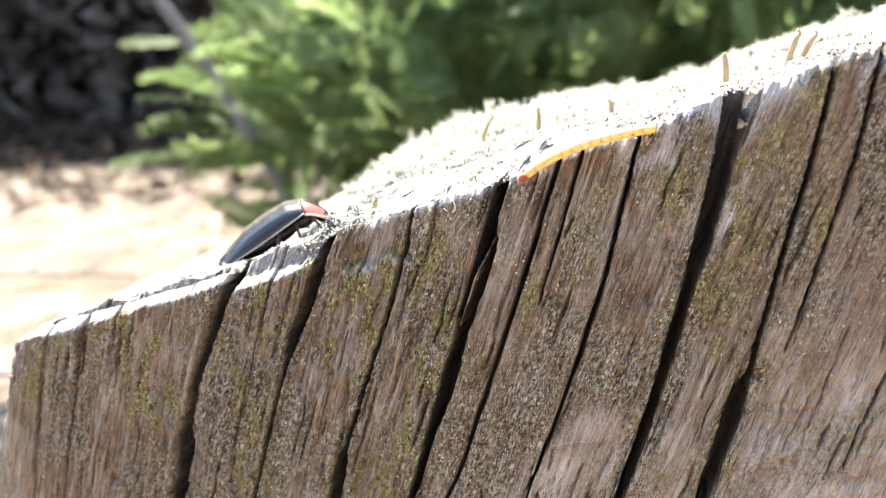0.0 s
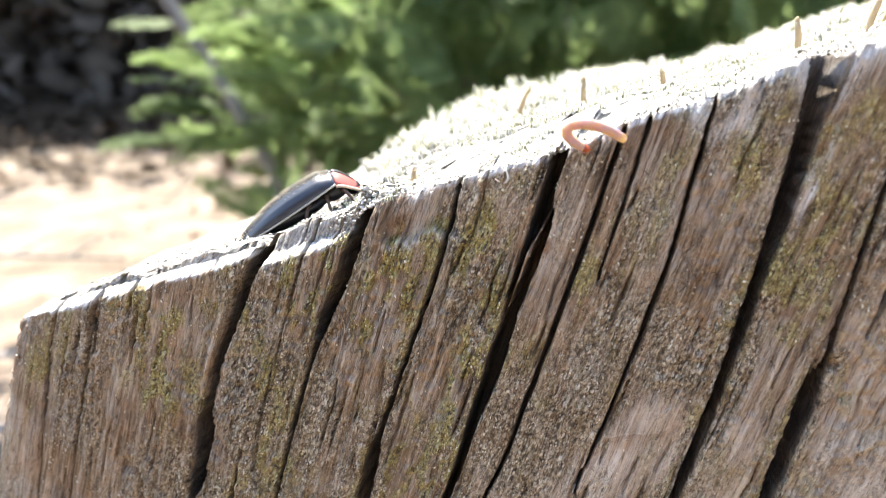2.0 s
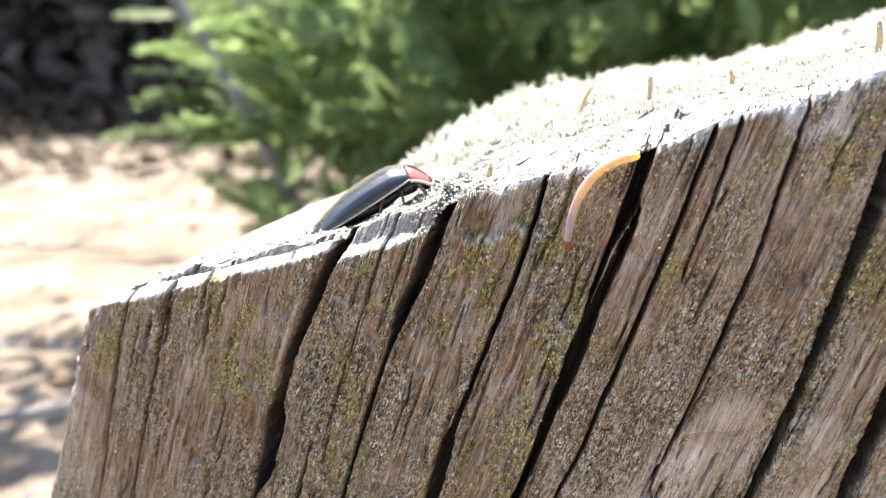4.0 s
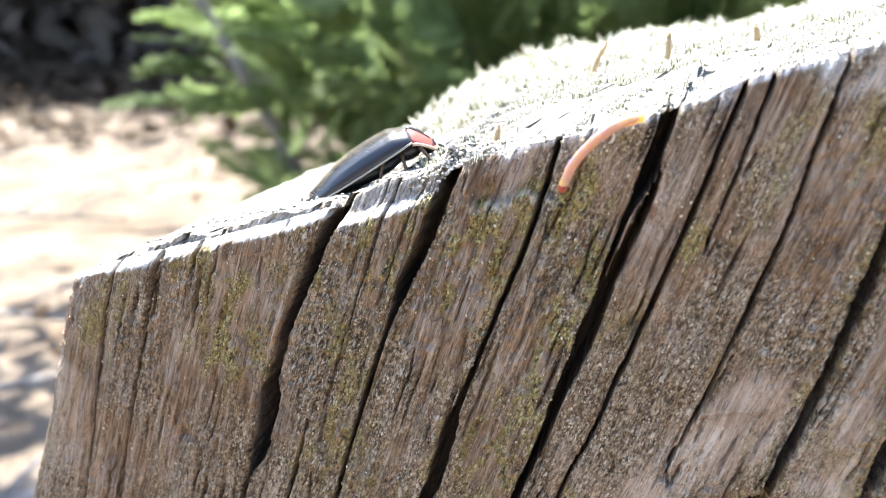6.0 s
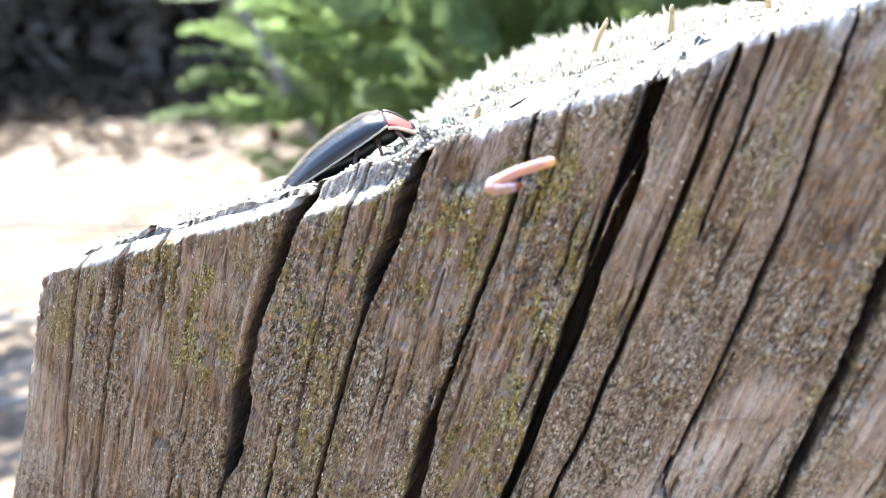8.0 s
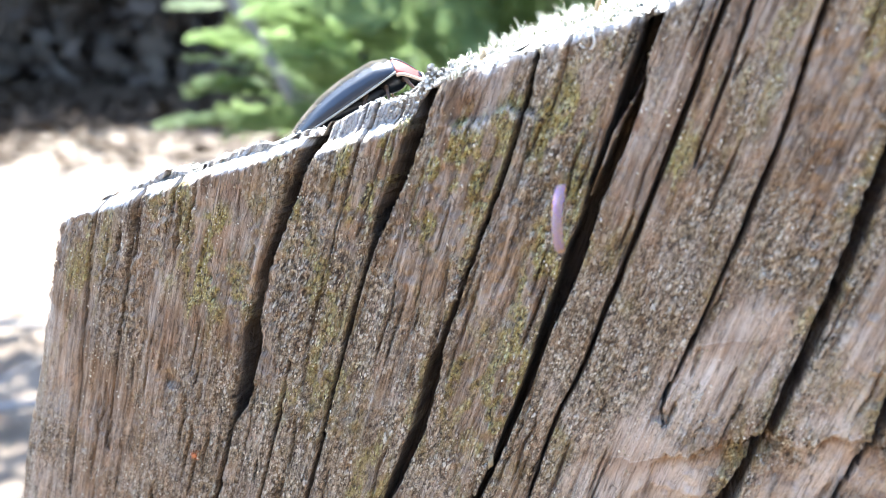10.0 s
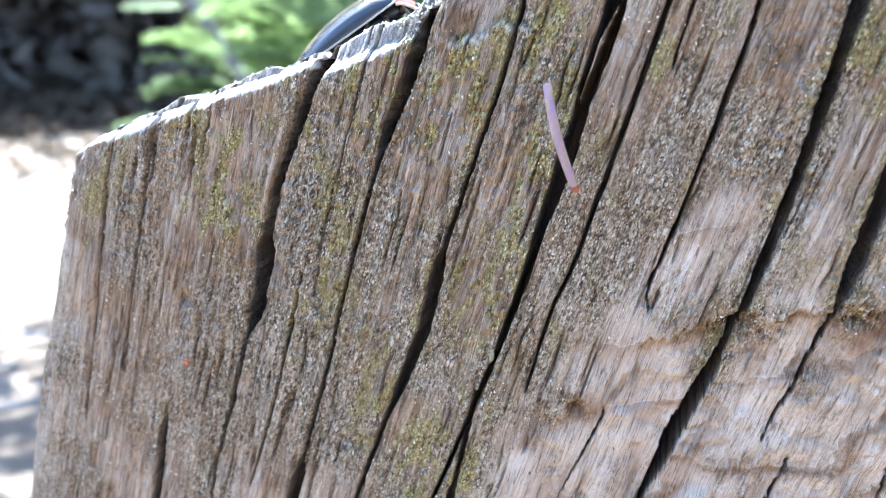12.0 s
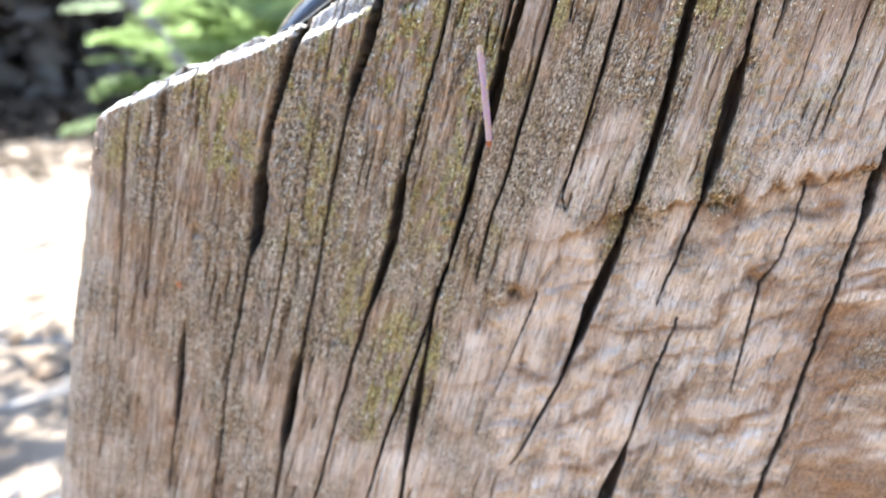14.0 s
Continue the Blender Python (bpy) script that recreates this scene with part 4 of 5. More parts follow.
def make_crumbs():
    rng = np.random.default_rng(12)
    verts, faces = [], []
    ico = bmesh.new()
    bmesh.ops.create_icosphere(ico, subdivisions=1, radius=1)
    iv = np.array([v.co for v in ico.verts])
    fi = np.array([[v.index for v in f.verts] for f in ico.faces])
    ico.free()
    made = 0
    while made < 2200:
        if rng.random() < 0.3:
            u, b, size = rng.normal(-11.2, 1.3), rng.uniform(1.0, 4.5), rng.uniform(0.05, 0.2)
        elif rng.random() < 0.4:
            u, b, size = rng.uniform(-48, -10), rng.uniform(2.2, 12), rng.uniform(0.06, 0.18)
        else:
            u, b, size = rng.uniform(-14, 46), abs(rng.normal(1.8, 1.6)) + 0.5, rng.uniform(0.04, 0.14)
        if not inside(u, b):
            continue
        z, w = on_top(u, b)
        if w < 0.25:
            continue
        heap = 0.9 * max(0.0, 1 - abs(u + 11.0) / 1.4) * max(0.0, 1 - abs(b - 2.6) / 1.8)
        v = iv * (1 + 0.35 * rng.standard_normal((len(iv), 1)).clip(-1.5, 1.5)) * size * rng.uniform(0.6, 1.3, 3)
        faces.append(fi + len(verts) * len(iv))
        verts.append(v + (u, b, z + size * 0.3 + heap * rng.random()))
        made += 1
    verts = np.concatenate(verts)
    verts[:, 2] += LEVEL / MM
    m = mesh_part("wood_crumbs", verts * MM, np.concatenate(faces), CRUMB, smooth=False)
    m.matrix_world = STUMP
    tagged(m, "grey and white crumbs of rotten wood on the stump's rim", "wood crumbs", kind="stuff")


def make_grains():
    """Grains of lichen crust that sit on the front, thickest at the knots and on the old surface."""
    rng = np.random.default_rng(13)
    fx, fy, fz = (a.ravel() for a in FRONT[0])
    wanted = []
    for pu, pz, ru, rz, k in ((2.9, 24.3, 1.1, 0.6, 45), (16.4, -4.2, 1.2, 0.9, 45), (25.2, -3.6, 0.9, 1.2, 30), (15.2, 12, 0.6, 8, 25), (-22.6, -2, 0.9, 3.5, 40), (-19.4, -6, 0.8, 5, 40), (-6, -15.5, 1.4, 1.6, 30), (-28.4, 0.6, 0.5, 0.8, 20), (1.0, 9.5, 0.4, 5, 25), (-12, 16, 0.4, 4, 25), (22, 21, 0.6, 6, 40), (-3.5, -3, 0.5, 8, 35)):
        k *= 2
        zz = rng.normal(pz, rz, k)
        wanted += list(zip(rng.normal(pu, ru, k) + 0.3 * (zz - pz), zz))
    u, z = rng.uniform(-50, 42, 24000), rng.uniform(-45, 37, 24000)
    keep = (layers(u / 5, z / 7, 91) + 1.1 * layers(u / 0.8, z / 1.5, 92) > 0.42 + 0.75 * ease(ledge_gap(u, z) / 6 + 0.6)) & (z < rim(u) - 0.5) & (rng.random(24000) > 0.9 * ease((u - 0.3 * (z - 5) - 16) / 5) * ease((16 - z) / 8))
    wanted += list(zip(u[keep], z[keep]))
    ico = bmesh.new()
    bmesh.ops.create_icosphere(ico, subdivisions=1, radius=1)
    iv = np.array([v.co for v in ico.verts])
    fi = np.array([[v.index for v in f.verts] for f in ico.faces])
    ico.free()
    verts, faces = [], []
    for u, z in wanted:
        k = int(np.argmin((fx - u) ** 2 + (fz - z) ** 2))
        if (fx[k] - u) ** 2 + (fz[k] - z) ** 2 > 0.25 or fy[k] > 1.4:
            continue
        size = 0.045 + 0.075 * rng.random() ** 1.6
        v = iv * (1 + 0.4 * rng.standard_normal((len(iv), 1)).clip(-1.5, 1.5)) * size * rng.uniform((0.6, 0.5, 0.7), (1.2, 0.9, 1.7))
        faces.append(fi + len(verts) * len(iv))
        verts.append(v + (fx[k], fy[k] + 0.15 * size, fz[k] + LEVEL / MM))
    m = mesh_part("lichen_crust", np.concatenate(verts) * MM, np.concatenate(faces), GRAIN, smooth=True)
    m.matrix_world = STUMP
    tagged(m, "pale grey-green grains of lichen crust on the weathered wood", "lichen", kind="stuff")


make_moss()
make_crumbs()
make_grains()


def make_stalk(u, b, tall, lean, cap):
    z = on_top(u, b)[0]
    base = STUMP @ Vector((u * MM, b * MM, LEVEL + (z - 0.3) * MM))
    stalk = new("moss_stalk")
    stalk.matrix_world = Matrix.Translation(base)
    tagged(stalk, "straw-coloured upright moss stalk on the mossy stump", "moss stalk", "moss stalks")
    pts = [Vector((lean * (k / 6) ** 2 * tall, 0.1 * math.sin(k), tall * k / 6)) * MM for k in range(7)]
    part("stem", tube(pts, [(0.30 - 0.03 * abs(k - 3) * 0.5) * MM for k in range(7)], 7), STALK, stalk)
    tip = pts[-1]
    bm = ball((cap * 0.62 * MM, cap * 0.62 * MM, cap * 1.2 * MM), tip, 10, 8, 0.5, u)
    part("cap", bm, STALK, stalk, "blunt frayed tip")


for stalk in ((-2.6, 30, 4.3, 0.28, 0.3), (5.2, 25, 3.7, -0.02, 0.42), (13.5, 24, 2.0, -0.2, 0.25), (24.5, 14, 2.9, -0.12, 0.36), (29.5, 12, 3.2, 0.2, 0.36), (30.7, 12.5, 2.8, 0.35, 0.3), (-9.0, 8, 1.6, 0.1, 0.3)):
    make_stalk(*stalk)


def make_husk():
    pts = [Vector((1.4 * math.cos(a) * (0.5 + 0.1 * a), 0.25 * math.sin(2 * a), 1.1 * math.sin(a))) * MM for a in np.linspace(-0.4, 3.2, 11)]
    husk = part("seed_husk", tube(pts, [(0.05 + 0.13 * math.sin(math.pi * k / 10)) * MM for k in range(11)], 7), HUSK)
    husk.matrix_world = Matrix.Translation(spot(0.9, 24.3, 0.25)) @ pose(0, 0, 0, 0, 120, -16) @ Matrix.Scale(0.62, 4)
    tagged(husk, "curled white husk stuck below the stump's rim", "seed husk")


make_husk()


def make_fleck(name, u, z, wide, tall, material, label, category, seed):
    """A small crust that clings to the front of the stump."""
    fx, fy, fz = (a.ravel() for a in FRONT[0])
    k = int(np.argmin((fx - u) ** 2 + (fz - z) ** 2 + 0.5 * np.maximum(fy, 0) ** 2))
    bm = ball((wide * MM, 0.16 * MM, tall * MM), (0, 0, 0), 14, 10, 0.9, seed)
    fleck = part(name, bm, material)
    fleck.matrix_world = STUMP @ Matrix.Translation(Vector((fx[k] * MM, (fy[k] - 0.04) * MM, LEVEL + fz[k] * MM))) @ pose(0, 0, 0, 0, 15, 0)
    tagged(fleck, label, category)


make_fleck("pale_lichen", -5.7, -10.4, 0.2, 0.6, GRAIN, "small pale lichen tuft beside a deep crack", "lichen", 5)


# ---- the beetle ----
def make_beetle():
    ahead = Vector((9.6, 0.3, 4.25)).normalized()
    side = Vector((0, 0, 1)).cross(ahead).normalized()
    up = ahead.cross(side)
    tail = Vector((-0.0236, 0.0866, 0.4850))
    m = Matrix.Translation(tail + ahead * 7.9 * MM) @ Matrix((ahead, side, up)).transposed().to_4x4() @ pose(0, 0, 0, 6, 0, 0) @ Matrix.Diagonal((1.05, 1.05, 1.14, 1.0))
    beetle = new("beetle")
    beetle.matrix_world = m
    tagged(beetle, "charcoal-black firefly beetle with red neck shield on the stump's rim", "beetle")

    def half_width(a):
        return 2.25 * (0.86 + 0.14 * math.sin(min(1, a * 1.6) * math.pi / 1.6)) * (1 - max(0.0, (a - 0.45) / 0.55) ** 3.2) ** 0.5

    def crest(a):
        return 0.45 + 2.75 * (1 - a**2.4) * (0.84 + 0.16 * min(1.0, a / 0.14))

    def edge(a):
        return 0.30 + 1.75 * (1 - a) ** 1.05

    for sgn in (1, -1):
        bm = bmesh.new()
        grid = []
        for i in range(29):
            a = i / 28
            w = max(half_width(a), 0.02)
            row = []
            for k in range(13):
                q = k / 12 * math.pi / 2
                flare = 0.10 * max(0, k - 10) / 2
                y = sgn * (0.015 + w * (math.sin(q) ** 0.9) + flare * (1 - a))
                zz = edge(a) + (crest(a) - edge(a)) * math.cos(q) ** 0.75 + 0.04 * math.sin(k * 2.1) * math.sin(math.pi * a)
                row.append(bm.verts.new(Vector((3.45 - 11.05 * a, y, zz)) * MM))
            grid.append(row)
        for r1, r2 in zip(grid, grid[1:]):
            for k in range(12):
                f = (r1[k], r2[k], r2[k + 1], r1[k + 1])
                bm.faces.new(f if sgn < 0 else f[::-1])
        rim_line = [v.co.copy() for v in (r[12] for r in grid)]
        suture = [v.co.copy() for v in (r[0] for r in grid)]
        spots = [[v.co.copy() for v in r] for r in grid]
        cover = part("elytron", bm, ELYTRA, beetle, "charcoal wing case with a fine grain")
        cover.modifiers.new("shell", "SOLIDIFY").thickness = 0.12 * MM
        # pale edge and suture, which also carry the painted highlights there
        part("margin", tube(rim_line, [0.10 * MM] * 29, 6), MARGIN, cover, "pale narrow wing-case edge")
        part("suture", tube(suture, [0.05 * MM] * 29, 6), MARGIN, cover)
        # short pale hairs, thickest along the back
        rng = np.random.default_rng(17 + sgn)
        bm = bmesh.new()
        for _ in range(1000):
            i, k = int(rng.integers(1, 27)), int(min(11, abs(rng.normal(0, 1.7))))
            c = spots[i][k].lerp(spots[i + 1][k + 1], rng.random()) + Vector((0, 0, 0.03)) * MM
            d = Vector((-0.8 + rng.normal(0, 0.2), sgn * 0.15 * k + rng.normal(0, 0.25), 0.75)).normalized() * rng.uniform(0.16, 0.34) * MM
            e = Vector((0, 0.028, 0.012)) * MM
            bm.faces.new([bm.verts.new(v) for v in (c - e, c + e, c + d)])
            bm.faces.new([bm.verts.new(v) for v in (c - Vector((e.y, 0, 0)), c + Vector((e.y, 0, 0)), c + d)])
        part("hairs", bm, HAIR, cover, "fine pale golden hairs")

    bm = ball((5.1 * MM, 1.85 * MM, 0.9 * MM), (-2.0 * MM, 0, 0.85 * MM), 20, 12)
    for v in bm.verts:
        v.co.z += 0.05 * MM * math.sin(v.co.x / MM * 5)
        v.co.z += max(0.0, v.co.x / MM) * 0.12 * MM
    part("abdomen", bm, BLACK, beetle)
    part("thorax", ball((1.6 * MM, 1.5 * MM, 0.9 * MM), (2.7 * MM, 0, 1.25 * MM), 16, 10), BLACK, beetle)

    # the neck shield: a half-round plate that slopes forward
    def shield(y0, y1, lift, inset, material, name, label):
        bm = bmesh.new()
        rows = []
        for i in range(13):
            a = i / 12 * (1 - inset)
            w = 1.8 * max(0.0, 1 - a**2.3) ** 0.5
            row = []
            for k in range(13):
                t = y0 + (y1 - y0) * k / 12
                y = w * t
                zz = 2.95 - 2.1 * a**1.5 - 1.15 * abs(t) ** 2.0 * (1 - 0.45 * a) + lift
                row.append(bm.verts.new(Vector((3.35 + 1.95 * a, y, zz)) * MM))
            rows.append(row)
        for r1, r2 in zip(rows, rows[1:]):
            for k in range(12):
                bm.faces.new((r1[k], r2[k], r2[k + 1], r1[k + 1]))
        ob = part(name, bm, material, beetle if name == "pronotum" else plate[0], label)
        ob.modifiers.new("shell", "SOLIDIFY").thickness = 0.10 * MM
        return ob

    plate = []
    plate.append(shield(-1, 1, 0.0, 0.0, RED, "pronotum", "coral-red neck shield with a pale rim and black middle"))
    shield(-0.22, 0.22, 0.06, 0.15, BLACK, "shield_disc", "black shield middle")
    line = []
    for k in range(25):
        q = math.pi * k / 24
        a, t = math.sin(q) ** 0.8, (1 if k < 12 else -1)
        w = 1.8 * max(0.0, 1 - a**2.3) ** 0.5
        line.append(Vector((3.35 + 1.95 * a, t * w, 2.95 - 2.1 * a**1.5 - 1.15 * (1 - 0.45 * a) * (1 if w > 0.4 else w / 0.4))) * MM)
    part("shield_rim", tube(line, [0.15 * MM] * 25, 6), CREAM, plate[0], "pale cream shield rim")
    head = part("head", ball((0.75 * MM, 0.8 * MM, 0.62 * MM), (4.6 * MM, 0, 0.75 * MM), 14, 10), BLACK, beetle)
    for sgn in (1, -1):
        part("eye", ball((0.3 * MM, 0.25 * MM, 0.32 * MM), (4.8 * MM, sgn * 0.66 * MM, 0.8 * MM), 10, 8), BLACK, head)
        pts = [Vector((5.0 + 0.16 * k, sgn * (0.35 + 0.2 * k), 0.65 - 0.10 * k - 0.012 * k * k)) * MM for k in range(10)]
        part("antenna", tube(pts, [(0.13 - 0.006 * k + 0.03 * (k % 2)) * MM for k in range(10)], 7), BLACK, head)
        for x, reach, fore in ((3.6, 2.2, 0.9), (2.2, 2.5, -0.2), (0.6, 2.6, -1.3)):
            pts = [Vector(q) * MM for q in ((x, sgn * 0.8, 1.1), (x + 0.35 * fore, sgn * 1.7, 1.25), (x + 0.7 * fore, sgn * reach * 0.95, 0.5), (x + fore, sgn * reach, -0.25), (x + fore + 0.45, sgn * (reach + 0.25), -0.42))]
            part("leg", tube(pts, [0.22 * MM, 0.20 * MM, 0.14 * MM, 0.10 * MM, 0.06 * MM], 8), LEGS, beetle)
    return beetle


make_beetle()


# ---- the caterpillar ----
# seconds; rear, middle and head as places along and up the stump's front; how far out of it
CRAWL = [
    (0, 17.7, 30.9, 11.6, 29.2, 7.7, 26.8, 0.95),
    (0.3, 18.0, 30.9, 12.0, 29.0, 7.8, 26.6, 0.95),
    (0.5, 16.8, 30.8, 10.7, 29.4, 7.8, 26.7, 0.95),
    (0.8, 10.5, 27.8, 6.2, 28.9, 7.7, 26.4, 0.95),
    (1.0, 10.5, 27.8, 6.5, 28.8, 7.9, 26.5, 0.95),
    (1.5, 10.5, 27.8, 6.6, 28.6, 7.9, 26.6, 0.95),
    (2.0, 10.2, 27.6, 6.9, 28.5, 7.6, 26.6, 0.95),
    (2.3, 10.6, 27.5, 6.0, 27.7, 2.7, 25.2, 0.95),
    (2.5, 10.5, 27.5, 5.6, 27.9, 1.5, 25.0, 0.95),
    (3.0, 10.4, 27.5, 5.1, 27.7, 1.2, 24.4, 0.95),
    (3.3, 4.3, 25.6, 0.4, 27.0, 1.1, 24.1, 0.95),
    (3.5, 4.2, 25.8, 0.5, 27.2, 1.1, 24.3, 0.95),
    (3.8, 4.4, 25.4, 1.2, 24.6, -1.8, 21.8, 0.7),
    (4.0, 4.3, 26.0, 0.9, 23.6, -0.4, 18.5, 1.3),
    (4.2, 4.3, 26.0, 2.0, 23.6, 3.5, 19.4, 1.4),
    (5.2, 4.0, 25.8, 1.4, 24.0, 0.2, 19.6, 1.6),
    (6.3, 3.1, 25.8, -0.2, 24.0, -2.6, 20.6, 2.0),
    (6.5, 3.5, 25.6, 0.3, 24.3, -2.9, 19.7, 2.4),
    (6.8, 2.7, 25.3, -0.6, 23.0, -2.0, 20.5, 3.6),
    (7.0, -2.35, 21.5, -3.95, 20.6, -2.9, 20.3, 4.0),
    (7.3, -2.2, 20.9, -4.0, 20.0, -3.1, 19.8, 4.0),
    (7.5, -1.8, 20.8, -4.2, 19.9, -3.2, 19.6, 4.0),
    (7.7, -1.4, 21.0, -4.4, 20.2, -3.2, 19.9, 4.0),
]
HANG = [
    (9.8, 0.2, 14.6, 0.3, 12.4, 0.4, 10.0, 3.0),
    (10.0, 0.0, 14.0, 0.1, 12.0, 0.2, 9.8, 3.0),
    (10.3, 0.3, 13.6, 0.4, 11.2, 0.6, 8.6, 3.0),
    (10.5, 0.2, 13.0, 0.9, 10.2, 1.8, 6.9, 3.0),
    (10.8, -0.7, 12.8, -2.0, 8.4, -3.5, 3.8, 3.0),
    (11.0, 0.2, 13.9, -1.8, 9.2, -3.8, 4.4, 3.0),
    (11.3, -0.1, 12.2, -1.8, 8.6, -3.8, 4.7, 3.0),
    (11.5, -0.6, 12.6, -3.2, 10.1, -6.1, 7.3, 3.0),
    (11.8, 0.1, 13.8, 0.3, 10.3, 0.2, 6.3, 3.0),
    (12.0, -0.5, 14.1, 0.5, 10.2, 1.9, 6.3, 3.0),
    (12.2, -0.5, 14.9, -1.1, 11.3, -1.7, 7.4, 3.0),
    (12.5, -0.2, 13.4, -1.5, 9.1, -2.9, 4.2, 3.0),
    (12.7, 0.1, 12.0, 0.9, 8.0, 1.8, 3.6, 3.0),
    (13.0, -0.2, 14.0, 1.2, 9.5, 3.0, 4.7, 3.0),
    (13.3, 0.9, 13.4, 3.0, 9.0, 5.2, 4.6, 3.0),
    (13.5, -0.4, 13.1, 1.6, 8.8, 3.8, 4.4, 3.0),
    (13.8, 0.5, 12.9, 1.9, 8.0, 3.4, 3.0, 3.0),
    (14.0, -0.2, 13.2, 0.2, 8.4, 0.4, 3.4, 3.0),
]
SEGMENTS = 13


def body_line(row):
    """Points and directions along the caterpillar's back at a row, evenly spaced: a smooth bow through rear, middle and head."""
    t, ru, rz, mu, mz, hu, hz, out = row
    rear, mid, head = np.array([ru, rz, min(out, 1.2) if t < 7.8 else out]), np.array([mu, mz, out]), np.array([hu, hz, out])
    span = np.linalg.norm(head - rear)
    bow = (mid - (rear + head) / 2) * 4 / 3
    spare = max(0.0, 11.0 - span - 1.2 * np.linalg.norm(bow))
    if t < 7.8:
        # spare length bulges towards the camera, which keeps the loop small in its view
        bow = bow + np.array([0, 0, 0.25 * spare])
    else:
        bow = bow + np.array([0, 0, 0.3 * spare])
    wide = (rear - head) / (span + 1e-6) * (0.10 * max(0.0, 8 - span))
    p1, p2 = rear + bow + 0.33 * (head - rear) * (span > 6) - 0.2 * wide, head + bow - 0.33 * (head - rear) * (span > 6) - wide
    q = np.linspace(0, 1, 81)[:, None]
    line = (1 - q) ** 3 * rear + 3 * (1 - q) ** 2 * q * p1 + 3 * (1 - q) * q**2 * p2 + q**3 * head
    long_ = np.concatenate([[0], np.cumsum(np.linalg.norm(np.diff(line, axis=0), axis=1))])
    want = np.linspace(0, long_[-1], SEGMENTS + 1)
    pts = np.stack([np.interp(want, long_, line[:, k]) for k in range(3)], 1)
    lift = 0.25 if t < 4 else 0.0
    return [spot(p[0], p[1] + lift, p[2]) for p in pts]


def make_caterpillar():
    grub = new("caterpillar")
    tagged(grub, "thin amber-orange inchworm looping along the rim, then hanging", "caterpillar")
    pieces = []
    for i in range(SEGMENTS + 1):
        head = i == SEGMENTS
        fat = 0.40 - 0.04 * abs(i - 5) / 6
        long_ = 0.48 if head else 0.62
        bm = ball((long_ * MM, fat * MM, fat * MM), (0, 0, 0), 14, 14)
        for v in bm.verts:
            if not head:
                q = min(0.999, abs(v.co.x) / (long_ * MM))
                k = (1 - q**5) ** 0.5 / (1 - q**2) ** 0.5
                v.co.y *= k
                v.co.z *= k
        piece = part("head" if head else "segment", bm, GRUB_HEAD if head else GRUB, grub, "rust-brown head" if head else "")
        if i in (0, 1) or i in (SEGMENTS - 1, SEGMENTS - 2):
            for sgn in (1, -1):
                foot = [Vector((0, sgn * 0.16, -0.25)) * MM, Vector((0.03, sgn * 0.24, -0.5)) * MM, Vector((0.08, sgn * 0.26, -0.66)) * MM]
                part("proleg", tube(foot, [0.15 * MM, 0.11 * MM, 0.06 * MM], 7), GRUB, piece)
        pieces.append(piece)
    return grub, pieces


GRUB_THING, GRUB_PIECES = make_caterpillar()

# ---- the mite: place along and height on the front in millimetres ----
CREEP = [(0.0, -24.0, -19.0), (4.2, -28.0, -18.2), (7.7, -32.0, -16.8), (9.8, -35.0, -15.0), (10.0, -35.3, -14.9), (11.0, -37.0, -14.1), (12.0, -37.9, -14.2), (12.5, -38.7, -14.5), (13.0, -39.5, -14.6), (13.5, -40.1, -14.7), (14.0, -40.9, -14.3)]


def make_mite():
    mite = new("mite")
    tagged(mite, "tiny orange mite creeping over the weathered wood", "mite")
    bm = ball((0.30 * MM, 0.22 * MM, 0.17 * MM), (0, 0, 0.26 * MM), 14, 10)
    for v in bm.verts:
        v.co.y *= 1.0 - 0.35 * v.co.x / (0.30 * MM)
    part("body", bm, MITE, mite)
    part("head", ball((0.11 * MM, 0.09 * MM, 0.08 * MM), (0.33 * MM, 0, 0.22 * MM), 10, 7), MITE, mite, "small rust-orange head")
    for side in (1, -1):
        for at, swing in ((0.20, 0.24), (0.08, 0.08), (-0.05, -0.10), (-0.16, -0.26)):
            knee = [Vector((at, side * 0.14, 0.24)) * MM, Vector((at + 0.6 * swing, side * 0.33, 0.34)) * MM, Vector((at + swing, side * 0.46, 0.02)) * MM]
            part("leg", tube(knee, [0.035 * MM, 0.03 * MM, 0.018 * MM], 6), MITE, mite)
    return mite


MITE_THING = make_mite()


